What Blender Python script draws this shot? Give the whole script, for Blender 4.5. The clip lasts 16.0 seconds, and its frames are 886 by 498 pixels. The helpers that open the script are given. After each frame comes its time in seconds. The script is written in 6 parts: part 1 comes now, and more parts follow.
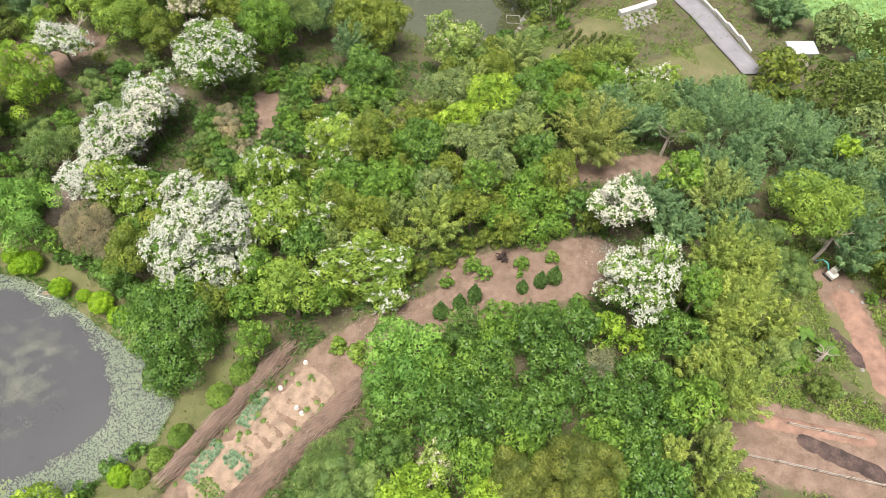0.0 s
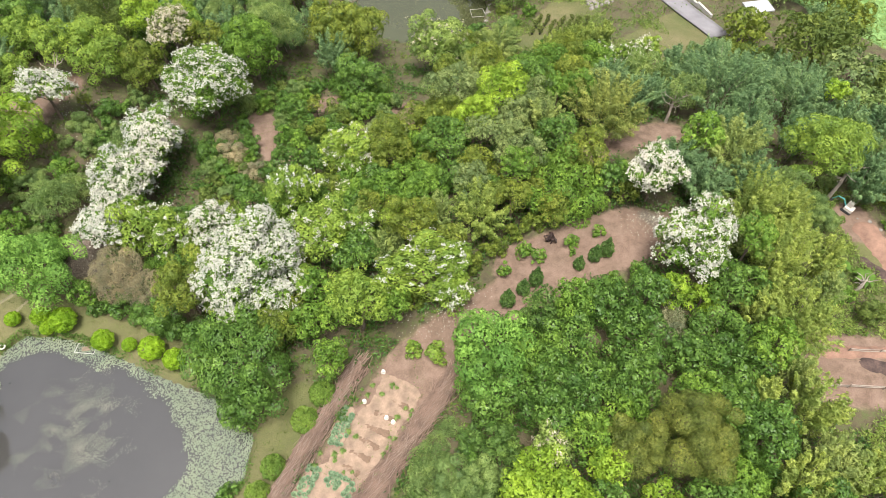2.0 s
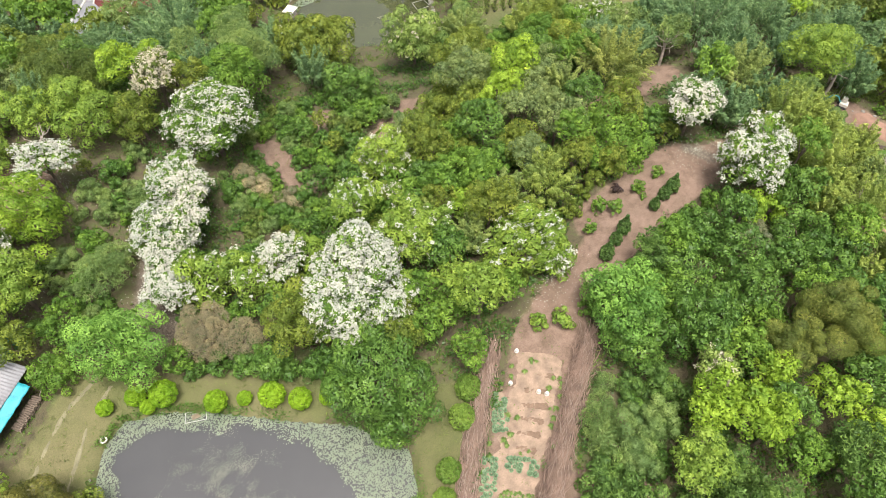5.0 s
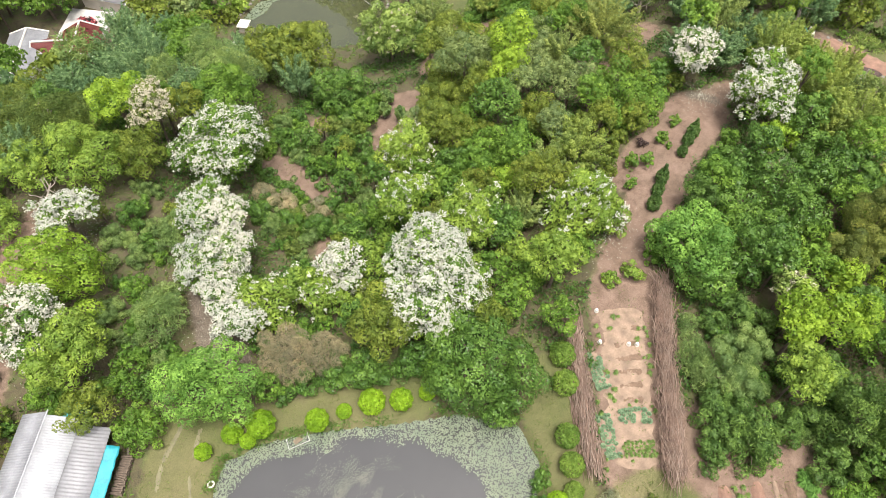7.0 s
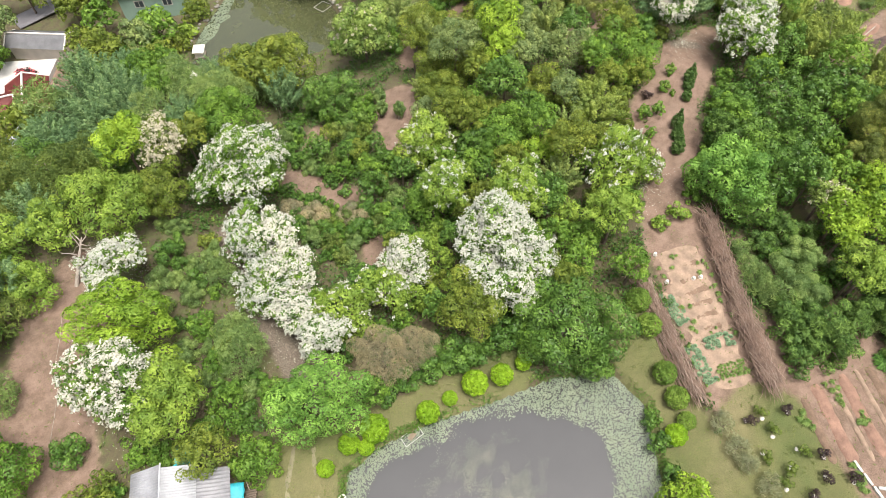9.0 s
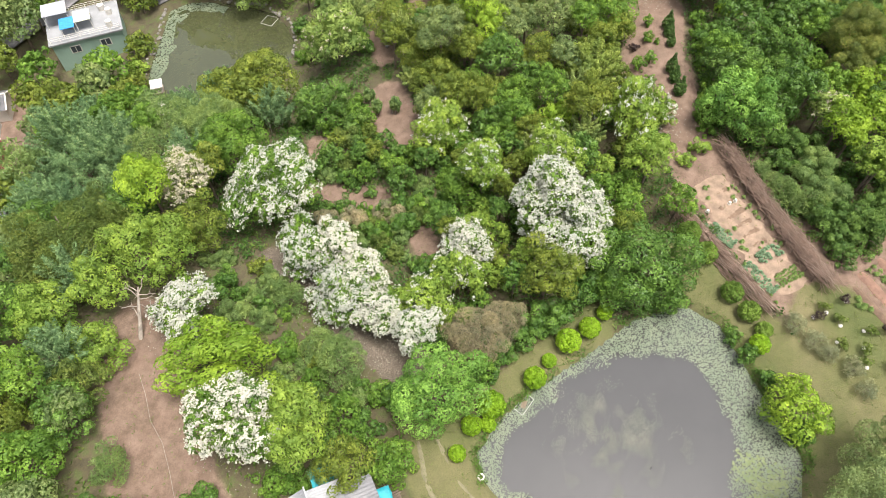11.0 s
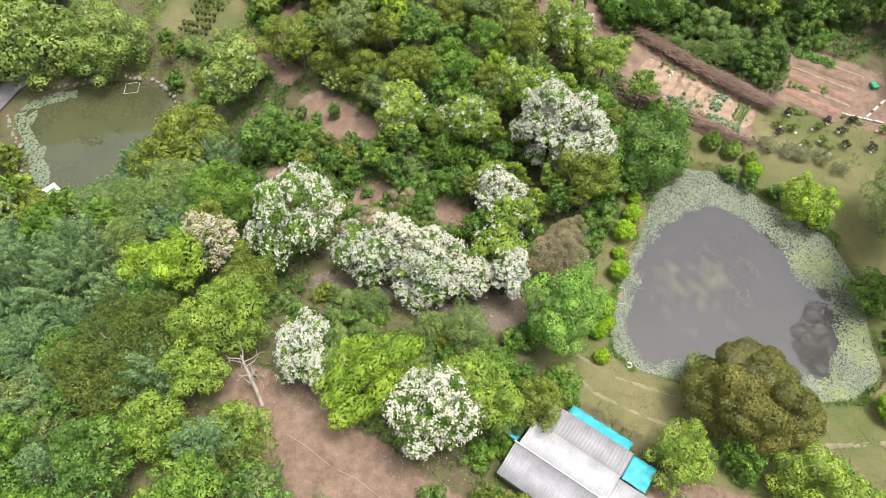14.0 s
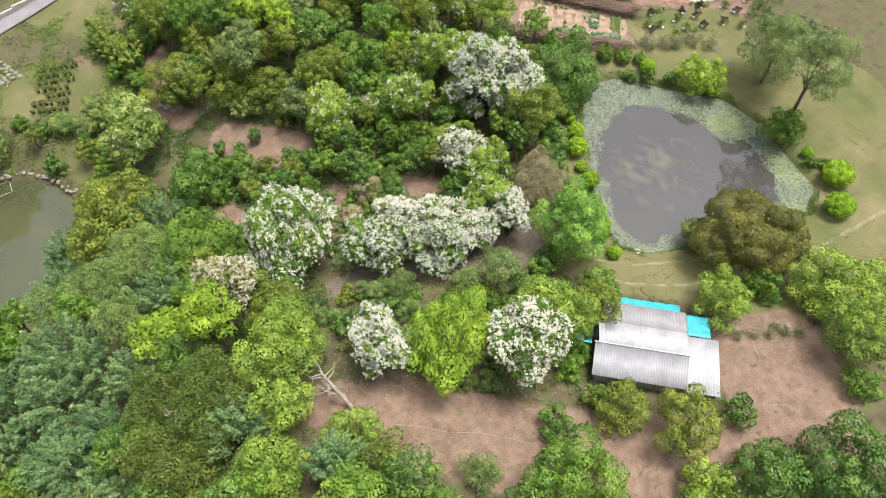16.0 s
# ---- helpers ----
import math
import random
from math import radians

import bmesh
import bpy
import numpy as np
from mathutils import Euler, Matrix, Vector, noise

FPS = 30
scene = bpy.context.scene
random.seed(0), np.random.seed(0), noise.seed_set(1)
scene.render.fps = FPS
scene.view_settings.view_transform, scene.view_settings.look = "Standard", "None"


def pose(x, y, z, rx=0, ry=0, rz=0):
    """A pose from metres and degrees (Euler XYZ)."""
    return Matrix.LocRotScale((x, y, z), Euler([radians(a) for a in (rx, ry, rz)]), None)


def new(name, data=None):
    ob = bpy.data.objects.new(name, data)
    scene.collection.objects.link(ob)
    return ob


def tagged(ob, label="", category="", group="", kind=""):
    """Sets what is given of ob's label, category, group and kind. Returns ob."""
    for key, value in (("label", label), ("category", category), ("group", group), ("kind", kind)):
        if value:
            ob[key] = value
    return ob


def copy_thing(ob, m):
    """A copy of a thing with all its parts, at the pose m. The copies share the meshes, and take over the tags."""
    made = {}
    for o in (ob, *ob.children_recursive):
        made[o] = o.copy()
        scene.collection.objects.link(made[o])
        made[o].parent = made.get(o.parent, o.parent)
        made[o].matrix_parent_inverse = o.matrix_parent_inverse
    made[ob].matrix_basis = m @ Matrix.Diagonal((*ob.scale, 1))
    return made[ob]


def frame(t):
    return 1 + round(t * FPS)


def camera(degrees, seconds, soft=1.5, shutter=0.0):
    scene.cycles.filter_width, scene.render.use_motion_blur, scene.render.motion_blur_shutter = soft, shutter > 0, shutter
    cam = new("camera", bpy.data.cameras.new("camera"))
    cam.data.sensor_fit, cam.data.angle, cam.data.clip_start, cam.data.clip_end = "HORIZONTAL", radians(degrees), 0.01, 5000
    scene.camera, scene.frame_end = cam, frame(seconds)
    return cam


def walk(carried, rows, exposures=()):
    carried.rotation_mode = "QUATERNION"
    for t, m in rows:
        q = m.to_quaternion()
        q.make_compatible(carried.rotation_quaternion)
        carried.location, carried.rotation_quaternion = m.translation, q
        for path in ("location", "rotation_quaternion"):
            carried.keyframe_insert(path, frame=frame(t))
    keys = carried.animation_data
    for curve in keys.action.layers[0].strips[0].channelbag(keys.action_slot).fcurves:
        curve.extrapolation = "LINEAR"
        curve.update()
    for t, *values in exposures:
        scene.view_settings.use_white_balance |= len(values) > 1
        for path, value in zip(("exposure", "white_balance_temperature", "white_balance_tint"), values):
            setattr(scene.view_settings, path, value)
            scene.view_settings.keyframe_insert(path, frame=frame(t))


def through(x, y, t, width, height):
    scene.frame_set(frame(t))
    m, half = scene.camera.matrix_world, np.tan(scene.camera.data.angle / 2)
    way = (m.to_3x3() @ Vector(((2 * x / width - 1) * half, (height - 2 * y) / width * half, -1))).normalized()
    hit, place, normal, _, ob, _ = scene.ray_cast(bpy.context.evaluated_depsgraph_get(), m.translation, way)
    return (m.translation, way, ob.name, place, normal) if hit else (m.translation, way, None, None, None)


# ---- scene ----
cam = camera(66.11, 16.0, soft=0.6)
PATH = [
    # seconds, place, pitch, yaw
    (0.0, 0.00, 0.00, 59.40, -56.06, 0.00),
    (0.5, -2.88, -0.18, 59.41, -55.97, -2.37),
    (1.0, -5.75, -0.23, 59.40, -55.90, -4.93),
    (1.5, -8.69, -0.16, 59.30, -55.80, -7.74),
    (2.0, -11.69, 0.00, 59.17, -55.67, -10.56),
    (2.5, -14.77, 0.31, 59.04, -55.57, -13.36),
    (3.0, -17.94, 0.75, 58.92, -55.44, -16.15),
    (3.5, -21.16, 1.35, 58.77, -55.31, -18.92),
    (4.0, -24.39, 2.19, 58.63, -55.24, -21.73),
    (6.5, -39.98, 9.74, 58.60, -55.92, -37.31),
    (7.0, -43.00, 11.55, 58.58, -55.90, -40.51),
    (7.5, -45.95, 13.55, 58.64, -55.93, -43.76),
    (8.0, -48.83, 15.78, 58.72, -55.99, -47.08),
    (8.5, -51.67, 18.18, 58.80, -56.01, -50.46),
    (9.0, -54.39, 20.74, 58.80, -55.99, -54.00),
    (11.5, -65.80, 36.56, 59.00, -56.01, -72.42),
    (12.0, -67.67, 40.24, 58.96, -55.87, -76.79),
    (12.5, -69.28, 44.08, 58.84, -55.69, -81.42),
    (13.0, -70.66, 48.13, 58.78, -55.49, -86.46),
    (13.5, -71.73, 52.38, 58.73, -55.32, -91.87),
    (14.0, -72.41, 56.72, 58.67, -55.21, -97.45),
    (14.5, -72.75, 61.23, 58.63, -55.05, -103.20),
    (15.0, -72.75, 65.86, 58.56, -54.83, -109.35),
    (15.5, -72.34, 70.59, 58.46, -54.57, -115.96),
    (16.0, -71.48, 75.39, 58.39, -54.29, -122.60),
]
walk(cam, [(t, pose(x, y, z, 90 + pitch, 0, yaw)) for t, x, y, z, pitch, yaw in PATH])

# ---- world and light ----
SUN_HEIGHT, SUN_TURN = 76.0, 200.0
world = bpy.data.worlds.new("overcast_sky")
scene.world = world
world.use_nodes = True
wn = world.node_tree.nodes
sky = wn.new("ShaderNodeTexSky")
sky.sky_type = "NISHITA"
sky.sun_disc = False
sky.sun_elevation, sky.sun_rotation = radians(SUN_HEIGHT), radians(SUN_TURN)
sky.dust_density, sky.air_density, sky.ozone_density = 6.0, 1.0, 0.6
wn["Background"].inputs["Strength"].default_value = 0.1
cloud = wn.new("ShaderNodeHueSaturation")
cloud.inputs["Saturation"].default_value = 0.45
world.node_tree.links.new(sky.outputs["Color"], cloud.inputs["Color"])
world.node_tree.links.new(cloud.outputs["Color"], wn["Background"].inputs["Color"])
sun = new("sun", bpy.data.lights.new("sun", "SUN"))
sun.data.energy, sun.data.angle, sun.data.color = 2.9, radians(24), (1.0, 0.97, 0.92)
sun.matrix_world = pose(0, 0, 200, 90 - SUN_HEIGHT, 0, 180 - SUN_TURN)
scene.view_settings.exposure = 1.02


# ---- materials ----
def nodes_of(name):
    m = bpy.data.materials.new(name)
    m.use_nodes = True
    return m, m.node_tree.nodes, m.node_tree.links, m.node_tree.nodes["Principled BSDF"]


def noise_node(n, l, scale, detail=4.0, coords="Object", rough=0.55):
    tc = n.new("ShaderNodeTexCoord")
    t = n.new("ShaderNodeTexNoise")
    t.inputs["Scale"].default_value, t.inputs["Detail"].default_value = scale, detail
    t.inputs["Roughness"].default_value = rough
    l.new(tc.outputs[coords], t.inputs["Vector"])
    return t


def ramp_node(n, l, source, stops):
    r = n.new("ShaderNodeValToRGB")
    e = r.color_ramp.elements
    while len(e) < len(stops):
        e.new(0.5)
    for k, (p, c) in zip(e, stops):
        k.position, k.color = p, (*c, 1)
    l.new(source, r.inputs["Fac"])
    return r


def mix_node(n, l, fac, a, b, mode="MIX"):
    m = n.new("ShaderNodeMix")
    m.data_type, m.blend_type = "RGBA", mode
    for key, v in ((0, fac), (6, a), (7, b)):
        if isinstance(v, (int, float)):
            m.inputs[key].default_value = v
        elif isinstance(v, tuple):
            m.inputs[key].default_value = (*v, 1)
        else:
            l.new(v, m.inputs[key])
    return m.outputs[2]


def bump_node(n, l, p, height, strength, distance):
    b = n.new("ShaderNodeBump")
    b.inputs["Strength"].default_value, b.inputs["Distance"].default_value = strength, distance
    l.new(height, b.inputs["Height"])
    l.new(b.outputs["Normal"], p.inputs["Normal"])


def plain(name, color, rough=0.8, spread=0.25, scale=3.0, metal=0.0, bump=0.0, fine=30.0):
    """A surface of one colour, with stains and grain at two scales."""
    m, n, l, p = nodes_of(name)
    big, small = noise_node(n, l, scale), noise_node(n, l, fine, 3)
    dark, light = tuple(c * (1 - spread) for c in color), tuple(min(1, c * (1 + spread)) for c in color)
    a = ramp_node(n, l, big.outputs["Fac"], [(0.3, dark), (0.7, light)])
    g = ramp_node(n, l, small.outputs["Fac"], [(0.3, (1 - spread,) * 3), (0.7, (1, 1, 1))])
    l.new(mix_node(n, l, 0.7, a.outputs["Color"], g.outputs["Color"], "MULTIPLY"), p.inputs["Base Color"])
    p.inputs["Roughness"].default_value, p.inputs["Metallic"].default_value = rough, metal
    if bump:
        bump_node(n, l, p, small.outputs["Fac"], 0.6, bump)
    return m


def leafy(name, dark, light, through=0.3, rough=0.55, spread=1.0, depth=0.85):
    """Foliage: every leaf its own shade, whole clumps lighter or darker, a little light let through."""
    m, n, l, p = nodes_of(name)
    geo, info = n.new("ShaderNodeNewGeometry"), n.new("ShaderNodeObjectInfo")
    clump = noise_node(n, l, 0.55, 2)
    dark, light = tuple(v * depth for v in dark), tuple(v * depth for v in light)
    a = ramp_node(n, l, geo.outputs["Random Per Island"], [(0.0, tuple(0.85 * u + 0.15 * v for u, v in zip(dark, light))), (0.45, tuple(0.6 * u + 0.4 * v for u, v in zip(dark, light))), (1.0, tuple(0.1 * u + 0.9 * v for u, v in zip(dark, light)))])
    c = ramp_node(n, l, clump.outputs["Fac"], [(0.35, (0.68, 0.74, 0.68)), (0.65, (1.18, 1.12, 1.05))])
    one = mix_node(n, l, spread, a.outputs["Color"], c.outputs["Color"], "MULTIPLY")
    tone = n.new("ShaderNodeAttribute")
    tone.attribute_name = "tone"
    k = ramp_node(n, l, tone.outputs["Fac"], [(0.0, (0.74, 0.79, 0.8)), (1.0, (1.22, 1.17, 1.06))])
    one = mix_node(n, l, spread, one, k.outputs["Color"], "MULTIPLY")
    o = ramp_node(n, l, info.outputs["Random"], [(0.0, (0.8, 0.85, 0.8)), (1.0, (1.12, 1.08, 1.0))])
    col = mix_node(n, l, 0.8, one, o.outputs["Color"], "MULTIPLY")
    l.new(col, p.inputs["Base Color"])
    p.inputs["Roughness"].default_value = rough
    p.inputs["Specular IOR Level"].default_value = 0.22
    t = n.new("ShaderNodeBsdfTranslucent")
    l.new(col, t.inputs["Color"])
    s = n.new("ShaderNodeMixShader")
    s.inputs[0].default_value = through
    l.new(p.outputs[0], s.inputs[1])
    l.new(t.outputs[0], s.inputs[2])
    l.new(s.outputs[0], n["Material Output"].inputs["Surface"])
    return m


LEAF = {
    "broad": leafy("fresh_leaf", (0.085, 0.18, 0.025), (0.27, 0.44, 0.08)),
    "dark": leafy("glossy_leaf", (0.045, 0.105, 0.02), (0.20, 0.35, 0.078), 0.2, 0.4),
    "lime": leafy("lime_leaf", (0.205, 0.345, 0.03), (0.42, 0.59, 0.085), 0.3),
    "clipped": leafy("clipped_lime_leaf", (0.32, 0.52, 0.02), (0.58, 0.84, 0.07), 0.4),
    "yellow": leafy("yellow_green_leaf", (0.165, 0.27, 0.037), (0.37, 0.51, 0.105), 0.25),
    "olive": leafy("olive_leaf", (0.115, 0.16, 0.025), (0.31, 0.385, 0.075)),
    "mango": leafy("brown_tipped_leaf", (0.10, 0.115, 0.028), (0.30, 0.285, 0.085)),
    "brownish": leafy("brown_green_leaf", (0.085, 0.135, 0.027), (0.26, 0.33, 0.09)),
    "grey": leafy("grey_green_leaf", (0.12, 0.18, 0.06), (0.33, 0.42, 0.18)),
    "fresh": leafy("bright_green_leaf", (0.11, 0.24, 0.045), (0.30, 0.53, 0.12), 0.3),
    "pale": leafy("pale_leaf", (0.16, 0.25, 0.05), (0.40, 0.52, 0.17)),
    "bamboo": leafy("bamboo_leaf", (0.19, 0.26, 0.065), (0.46, 0.55, 0.20)),
    "bamboo_dark": leafy("blue_green_bamboo_leaf", (0.10, 0.20, 0.085), (0.30, 0.44, 0.22)),
    "bamboo_yellow": leafy("yellow_bamboo_leaf", (0.20, 0.28, 0.045), (0.48, 0.57, 0.17)),
    "bamboo_brown": leafy("tawny_bamboo_leaf", (0.15, 0.21, 0.045), (0.41, 0.46, 0.15)),
    "conifer": leafy("dark_needle", (0.045, 0.10, 0.02), (0.22, 0.35, 0.09), 0.15),
    "casuarina": leafy("olive_needle", (0.075, 0.10, 0.018), (0.28, 0.32, 0.08), 0.2),
    "soft": leafy("feathery_leaf", (0.14, 0.23, 0.06), (0.36, 0.48, 0.19)),
    "twig": leafy("dry_twig_leaf", (0.27, 0.225, 0.145), (0.50, 0.44, 0.31), 0.2, 0.8),
    "purple": leafy("purple_leaf", (0.05, 0.03, 0.035), (0.13, 0.08, 0.08), 0.2),
    "eucalypt": leafy("eucalypt_leaf", (0.15, 0.22, 0.08), (0.36, 0.45, 0.20)),
    "grass": leafy("grass_blade", (0.11, 0.155, 0.03), (0.26, 0.30, 0.085)),
    "cabbage": leafy("cabbage_leaf", (0.17, 0.26, 0.14), (0.38, 0.48, 0.32), 0.2),
    "reed": leafy("dry_reed", (0.22, 0.25, 0.14), (0.42, 0.42, 0.30), 0.2),
}
CROWNS = []  # places taken by plants: x, y, radius
BLOSSOM = leafy("white_blossom", (0.60, 0.585, 0.51), (0.84, 0.82, 0.74), 0.2, 0.7, 0.3, 0.8)
BLOSSOM_OLD = leafy("cream_blossom", (0.45, 0.41, 0.30), (0.76, 0.70, 0.56), 0.2, 0.7, 0.3, 0.8)
BARK = plain("grey_brown_bark", (0.16, 0.12, 0.09), 0.95, 0.4, 2.0, 0, 0.02)
BARK_PALE = plain("weathered_wood", (0.34, 0.29, 0.24), 0.9, 0.35, 2.0, 0, 0.02)


# ---- ground ----
# gentle hills: a sloping plane and a net of soft mounds 20 m apart
PLANE = (3.37, -1.19, -5.10)
HILLS = [
    [-1.24, -0.38, 1.14, 0.56, 2.08, 1.7, 0.94, 1.07],
    [-1.45, -0.87, -0.08, -1.09, 2.53, 1.04, 1.3, 3.04],
    [0.77, -2.43, 0.73, 0.09, 3.2, 0.33, -6.27, -0.4],
    [0.86, -1.59, 1.81, -2.58, -1.75, 2.01, -1.18, -1.27],
    [-0.1, 0.69, 1.45, 1.43, -0.69, -4.65, 0.11, -2.48],
    [0.66, -0.3, 1.38, 1.85, 1.14, -0.87, -0.27, 0.46],
    [0.98, 0.04, 0.46, 0.99, -0.67, 0.07, -0.24, 1.04],
    [0.34, 0.44, 1.22, 0.51, -1.55, -0.0, -0.02, 0.04],
    [0.05, 0.18, 0.39, -0.5, -0.75, 0.66, 0.48, 0.06],
]

NEAR_POND = [(-24.4, 23.0), (-25.3, 19.4), (-30.8, 14.9), (-35.9, 10.6), (-41.5, 10.3), (-47.6, 12.0), (-51.4, 12.8), (-53.6, 16.5), (-52.9, 22.0), (-51.6, 27.0), (-49.6, 31.6), (-48.0, 35.4), (-45.9, 37.0), (-42.5, 36.3), (-38.8, 34.4), (-32.0, 29.8), (-27.8, 27.3)]
OPEN_WATER = [(-29.6, 22.4), (-31.0, 19.6), (-36.0, 15.8), (-40.3, 16.3), (-42.8, 13.6), (-48.0, 15.2), (-51.4, 18.5), (-50.4, 24.0), (-47.7, 30.3), (-47.3, 34.6), (-45.1, 35.4), (-41.6, 33.9), (-35.9, 31.5), (-32.5, 28.3)]
FAR_POND = [(7.5, 109.3), (10.4, 107.9), (12.0, 104.6), (13.3, 99.1), (13.4, 94.0), (11.5, 89.8), (8.0, 86.5), (4.3, 85.2), (-2.5, 88.0), (-8.0, 90.8), (-12.4, 93.5), (-12.6, 98.0), (-8.8, 102.3), (-4.6, 104.4), (1.6, 106.8)]
NEAR_LEVEL, FAR_LEVEL = 0.0, -11.8


def inside_depth(x, y, outline):
    """Distance to an outline, positive within it."""
    d = np.full(x.shape, 1e9)
    within = np.zeros(x.shape, bool)
    for (ax, ay), (bx, by) in zip(outline, outline[1:] + outline[:1]):
        ex, ey = bx - ax, by - ay
        t = np.clip(((x - ax) * ex + (y - ay) * ey) / (ex * ex + ey * ey), 0, 1)
        d = np.minimum(d, np.hypot(x - ax - t * ex, y - ay - t * ey))
        if ay != by:
            within ^= ((ay > y) != (by > y)) & (x < ax + (y - ay) * ex / (by - ay))
    return np.where(within, d, -d)


def smooth(a, b, v):
    t = np.clip((v - a) / (b - a), 0, 1)
    return t * t * (3 - 2 * t)


def land(x, y):
    """Height of the ground, for numbers or arrays."""
    x, y = np.asarray(x, float), np.asarray(y, float)
    cx, cy = np.clip(x, -95, 95), np.clip(y, -30, 150)
    z = PLANE[0] + PLANE[1] * cx / 50 + PLANE[2] * cy / 50
    for i, row in enumerate(HILLS):
        for j, h in enumerate(row):
            z = z + h * np.exp(-((cx + 80 - 20 * i) ** 2 + (cy + 10 - 20 * j) ** 2) / 578)
    # the low back on which the earth path runs
    t = np.clip(((cx + 6) * 20 + (cy - 28) * 7) / 449, 0, 1)
    z = z + 0.9 * np.exp(-((cx + 6 - 20 * t) ** 2 + (cy - 28 - 7 * t) ** 2) / 30)
    for outline, level in ((NEAR_POND, NEAR_LEVEL), (FAR_POND, FAR_LEVEL)):
        if x.size == 1 and not (min(p[0] for p in outline) - 6 < x < max(p[0] for p in outline) + 6 and min(p[1] for p in outline) - 6 < y < max(p[1] for p in outline) + 6):
            continue
        d = inside_depth(x, y, outline)
        bank = level + 0.45
        z = z + (bank - z) * smooth(-5, 0.0, d) * 0.85
        z = z + (level - 0.7 - z) * smooth(-0.35, 0.5, d)
    return z


def zone(x, y, strips):
    """How far a place lies in a group of strips (two ends, half width): 1 within, 0 outside."""
    v = np.zeros(np.shape(x))
    for ax, ay, bx, by, r in strips:
        ex, ey = bx - ax, by - ay
        t = np.clip(((x - ax) * ex + (y - ay) * ey) / (ex * ex + ey * ey + 1e-9), 0, 1)
        d = np.hypot(x - ax - t * ex, y - ay - t * ey)
        v = np.maximum(v, 1 - smooth(r - 1.1, r + 1.0, d))
    return v


LAWN = [(-20, 24, -29, 12, 2.6), (-29, 12, -36, 5, 4.0), (-44, 4, -62, 10, 9.0), (-58, 22, -70, 16, 7.0), (-54, 33, -47, 40, 3.4), (-47, 40, -30, 31, 2.2),
        (-56, 33, -60, 24, 3.0), (-22, 10, -27, 4, 4.0), (30, 70, 40, 76, 5.0), (40, 25, 32, 30, 3.5), (34, 8, 44, 12, 5.0), (11, 84, 5, 82, 1.6), (18, 78, 25, 86, 4.5)]
DIRT = [(-7, 27, 3, 31, 2.6), (3, 33, 14, 35, 3.6), (14, 36, 21, 35, 1.6), (13, 48.5, 24, 50, 2.0), (-23, 66, -21, 58, 1.8), (-17, 68, -14, 70, 1.4), (-4, 65, -11, 59, 2.8),
        (-50, 67, -60, 58, 4.2), (-46, 71, -50, 66, 2.5), (-60, 58, -68, 46, 4.5), (-63, 34, -70, 38, 5.5), (-9, 25, -20, 13, 3.4), (-15, 8, -21, 1, 6.5),
        (38, 34, 39, 24, 2.3), (27, 18.5, 40, 15, 3.6), (8, 72, 3, 68, 1.6), (-28, 48, -25, 51, 1.5), (-9, 17.5, -8, 15, 1.2), (-30, 116, -20, 121, 5.0), (16, 67.6, 10.5, 69.0, 1.8), (24, 77, 12, 74, 1.2)]
MEADOW = [(64, 112, 86, 66, 17.0)]
GRAVEL = [(-34, 64, -36, 57, 1.6), (-37, 55, -41, 45, 2.4), (16, 37, 17, 35, 0.9)]

axis_x = np.concatenate([-np.geomspace(2600, 90, 24), np.arange(-86, 72, 0.6), np.geomspace(75, 2600, 24)])
axis_y = np.concatenate([-np.geomspace(2600, 20, 30), np.arange(-16, 136, 0.6), np.geomspace(139, 2600, 22)])
gx, gy = np.meshgrid(axis_x, axis_y)
gz = land(gx, gy)
nx, ny = len(axis_x), len(axis_y)
rough_ground = np.array([noise.noise((a * 0.35, b * 0.35, 0.0)) + 0.5 * noise.noise((a * 1.1, b * 1.1, 3.0)) for a, b in zip(gx.ravel(), gy.ravel())]).reshape(gx.shape)
near = (np.abs(gx) < 90) & (gy > -20) & (gy < 140)
gz = gz + np.where(near, 0.07 * rough_ground, 0)
idx = np.arange(nx * ny).reshape(ny, nx)
quads = np.stack([idx[:-1, :-1], idx[:-1, 1:], idx[1:, 1:], idx[1:, :-1]], -1).reshape(-1, 4)


def mesh_from(name, verts, faces):
    """A mesh from arrays: all faces have the same number of corners."""
    me = bpy.data.meshes.new(name)
    k = faces.shape[1]
    me.vertices.add(len(verts))
    me.vertices.foreach_set("co", np.ascontiguousarray(verts, np.float32).ravel())
    me.loops.add(faces.size)
    me.loops.foreach_set("vertex_index", np.ascontiguousarray(faces, np.int32).ravel())
    me.polygons.add(len(faces))
    me.polygons.foreach_set("loop_start", np.arange(0, faces.size, k, dtype=np.int32))
    me.update(calc_edges=True)
    return me


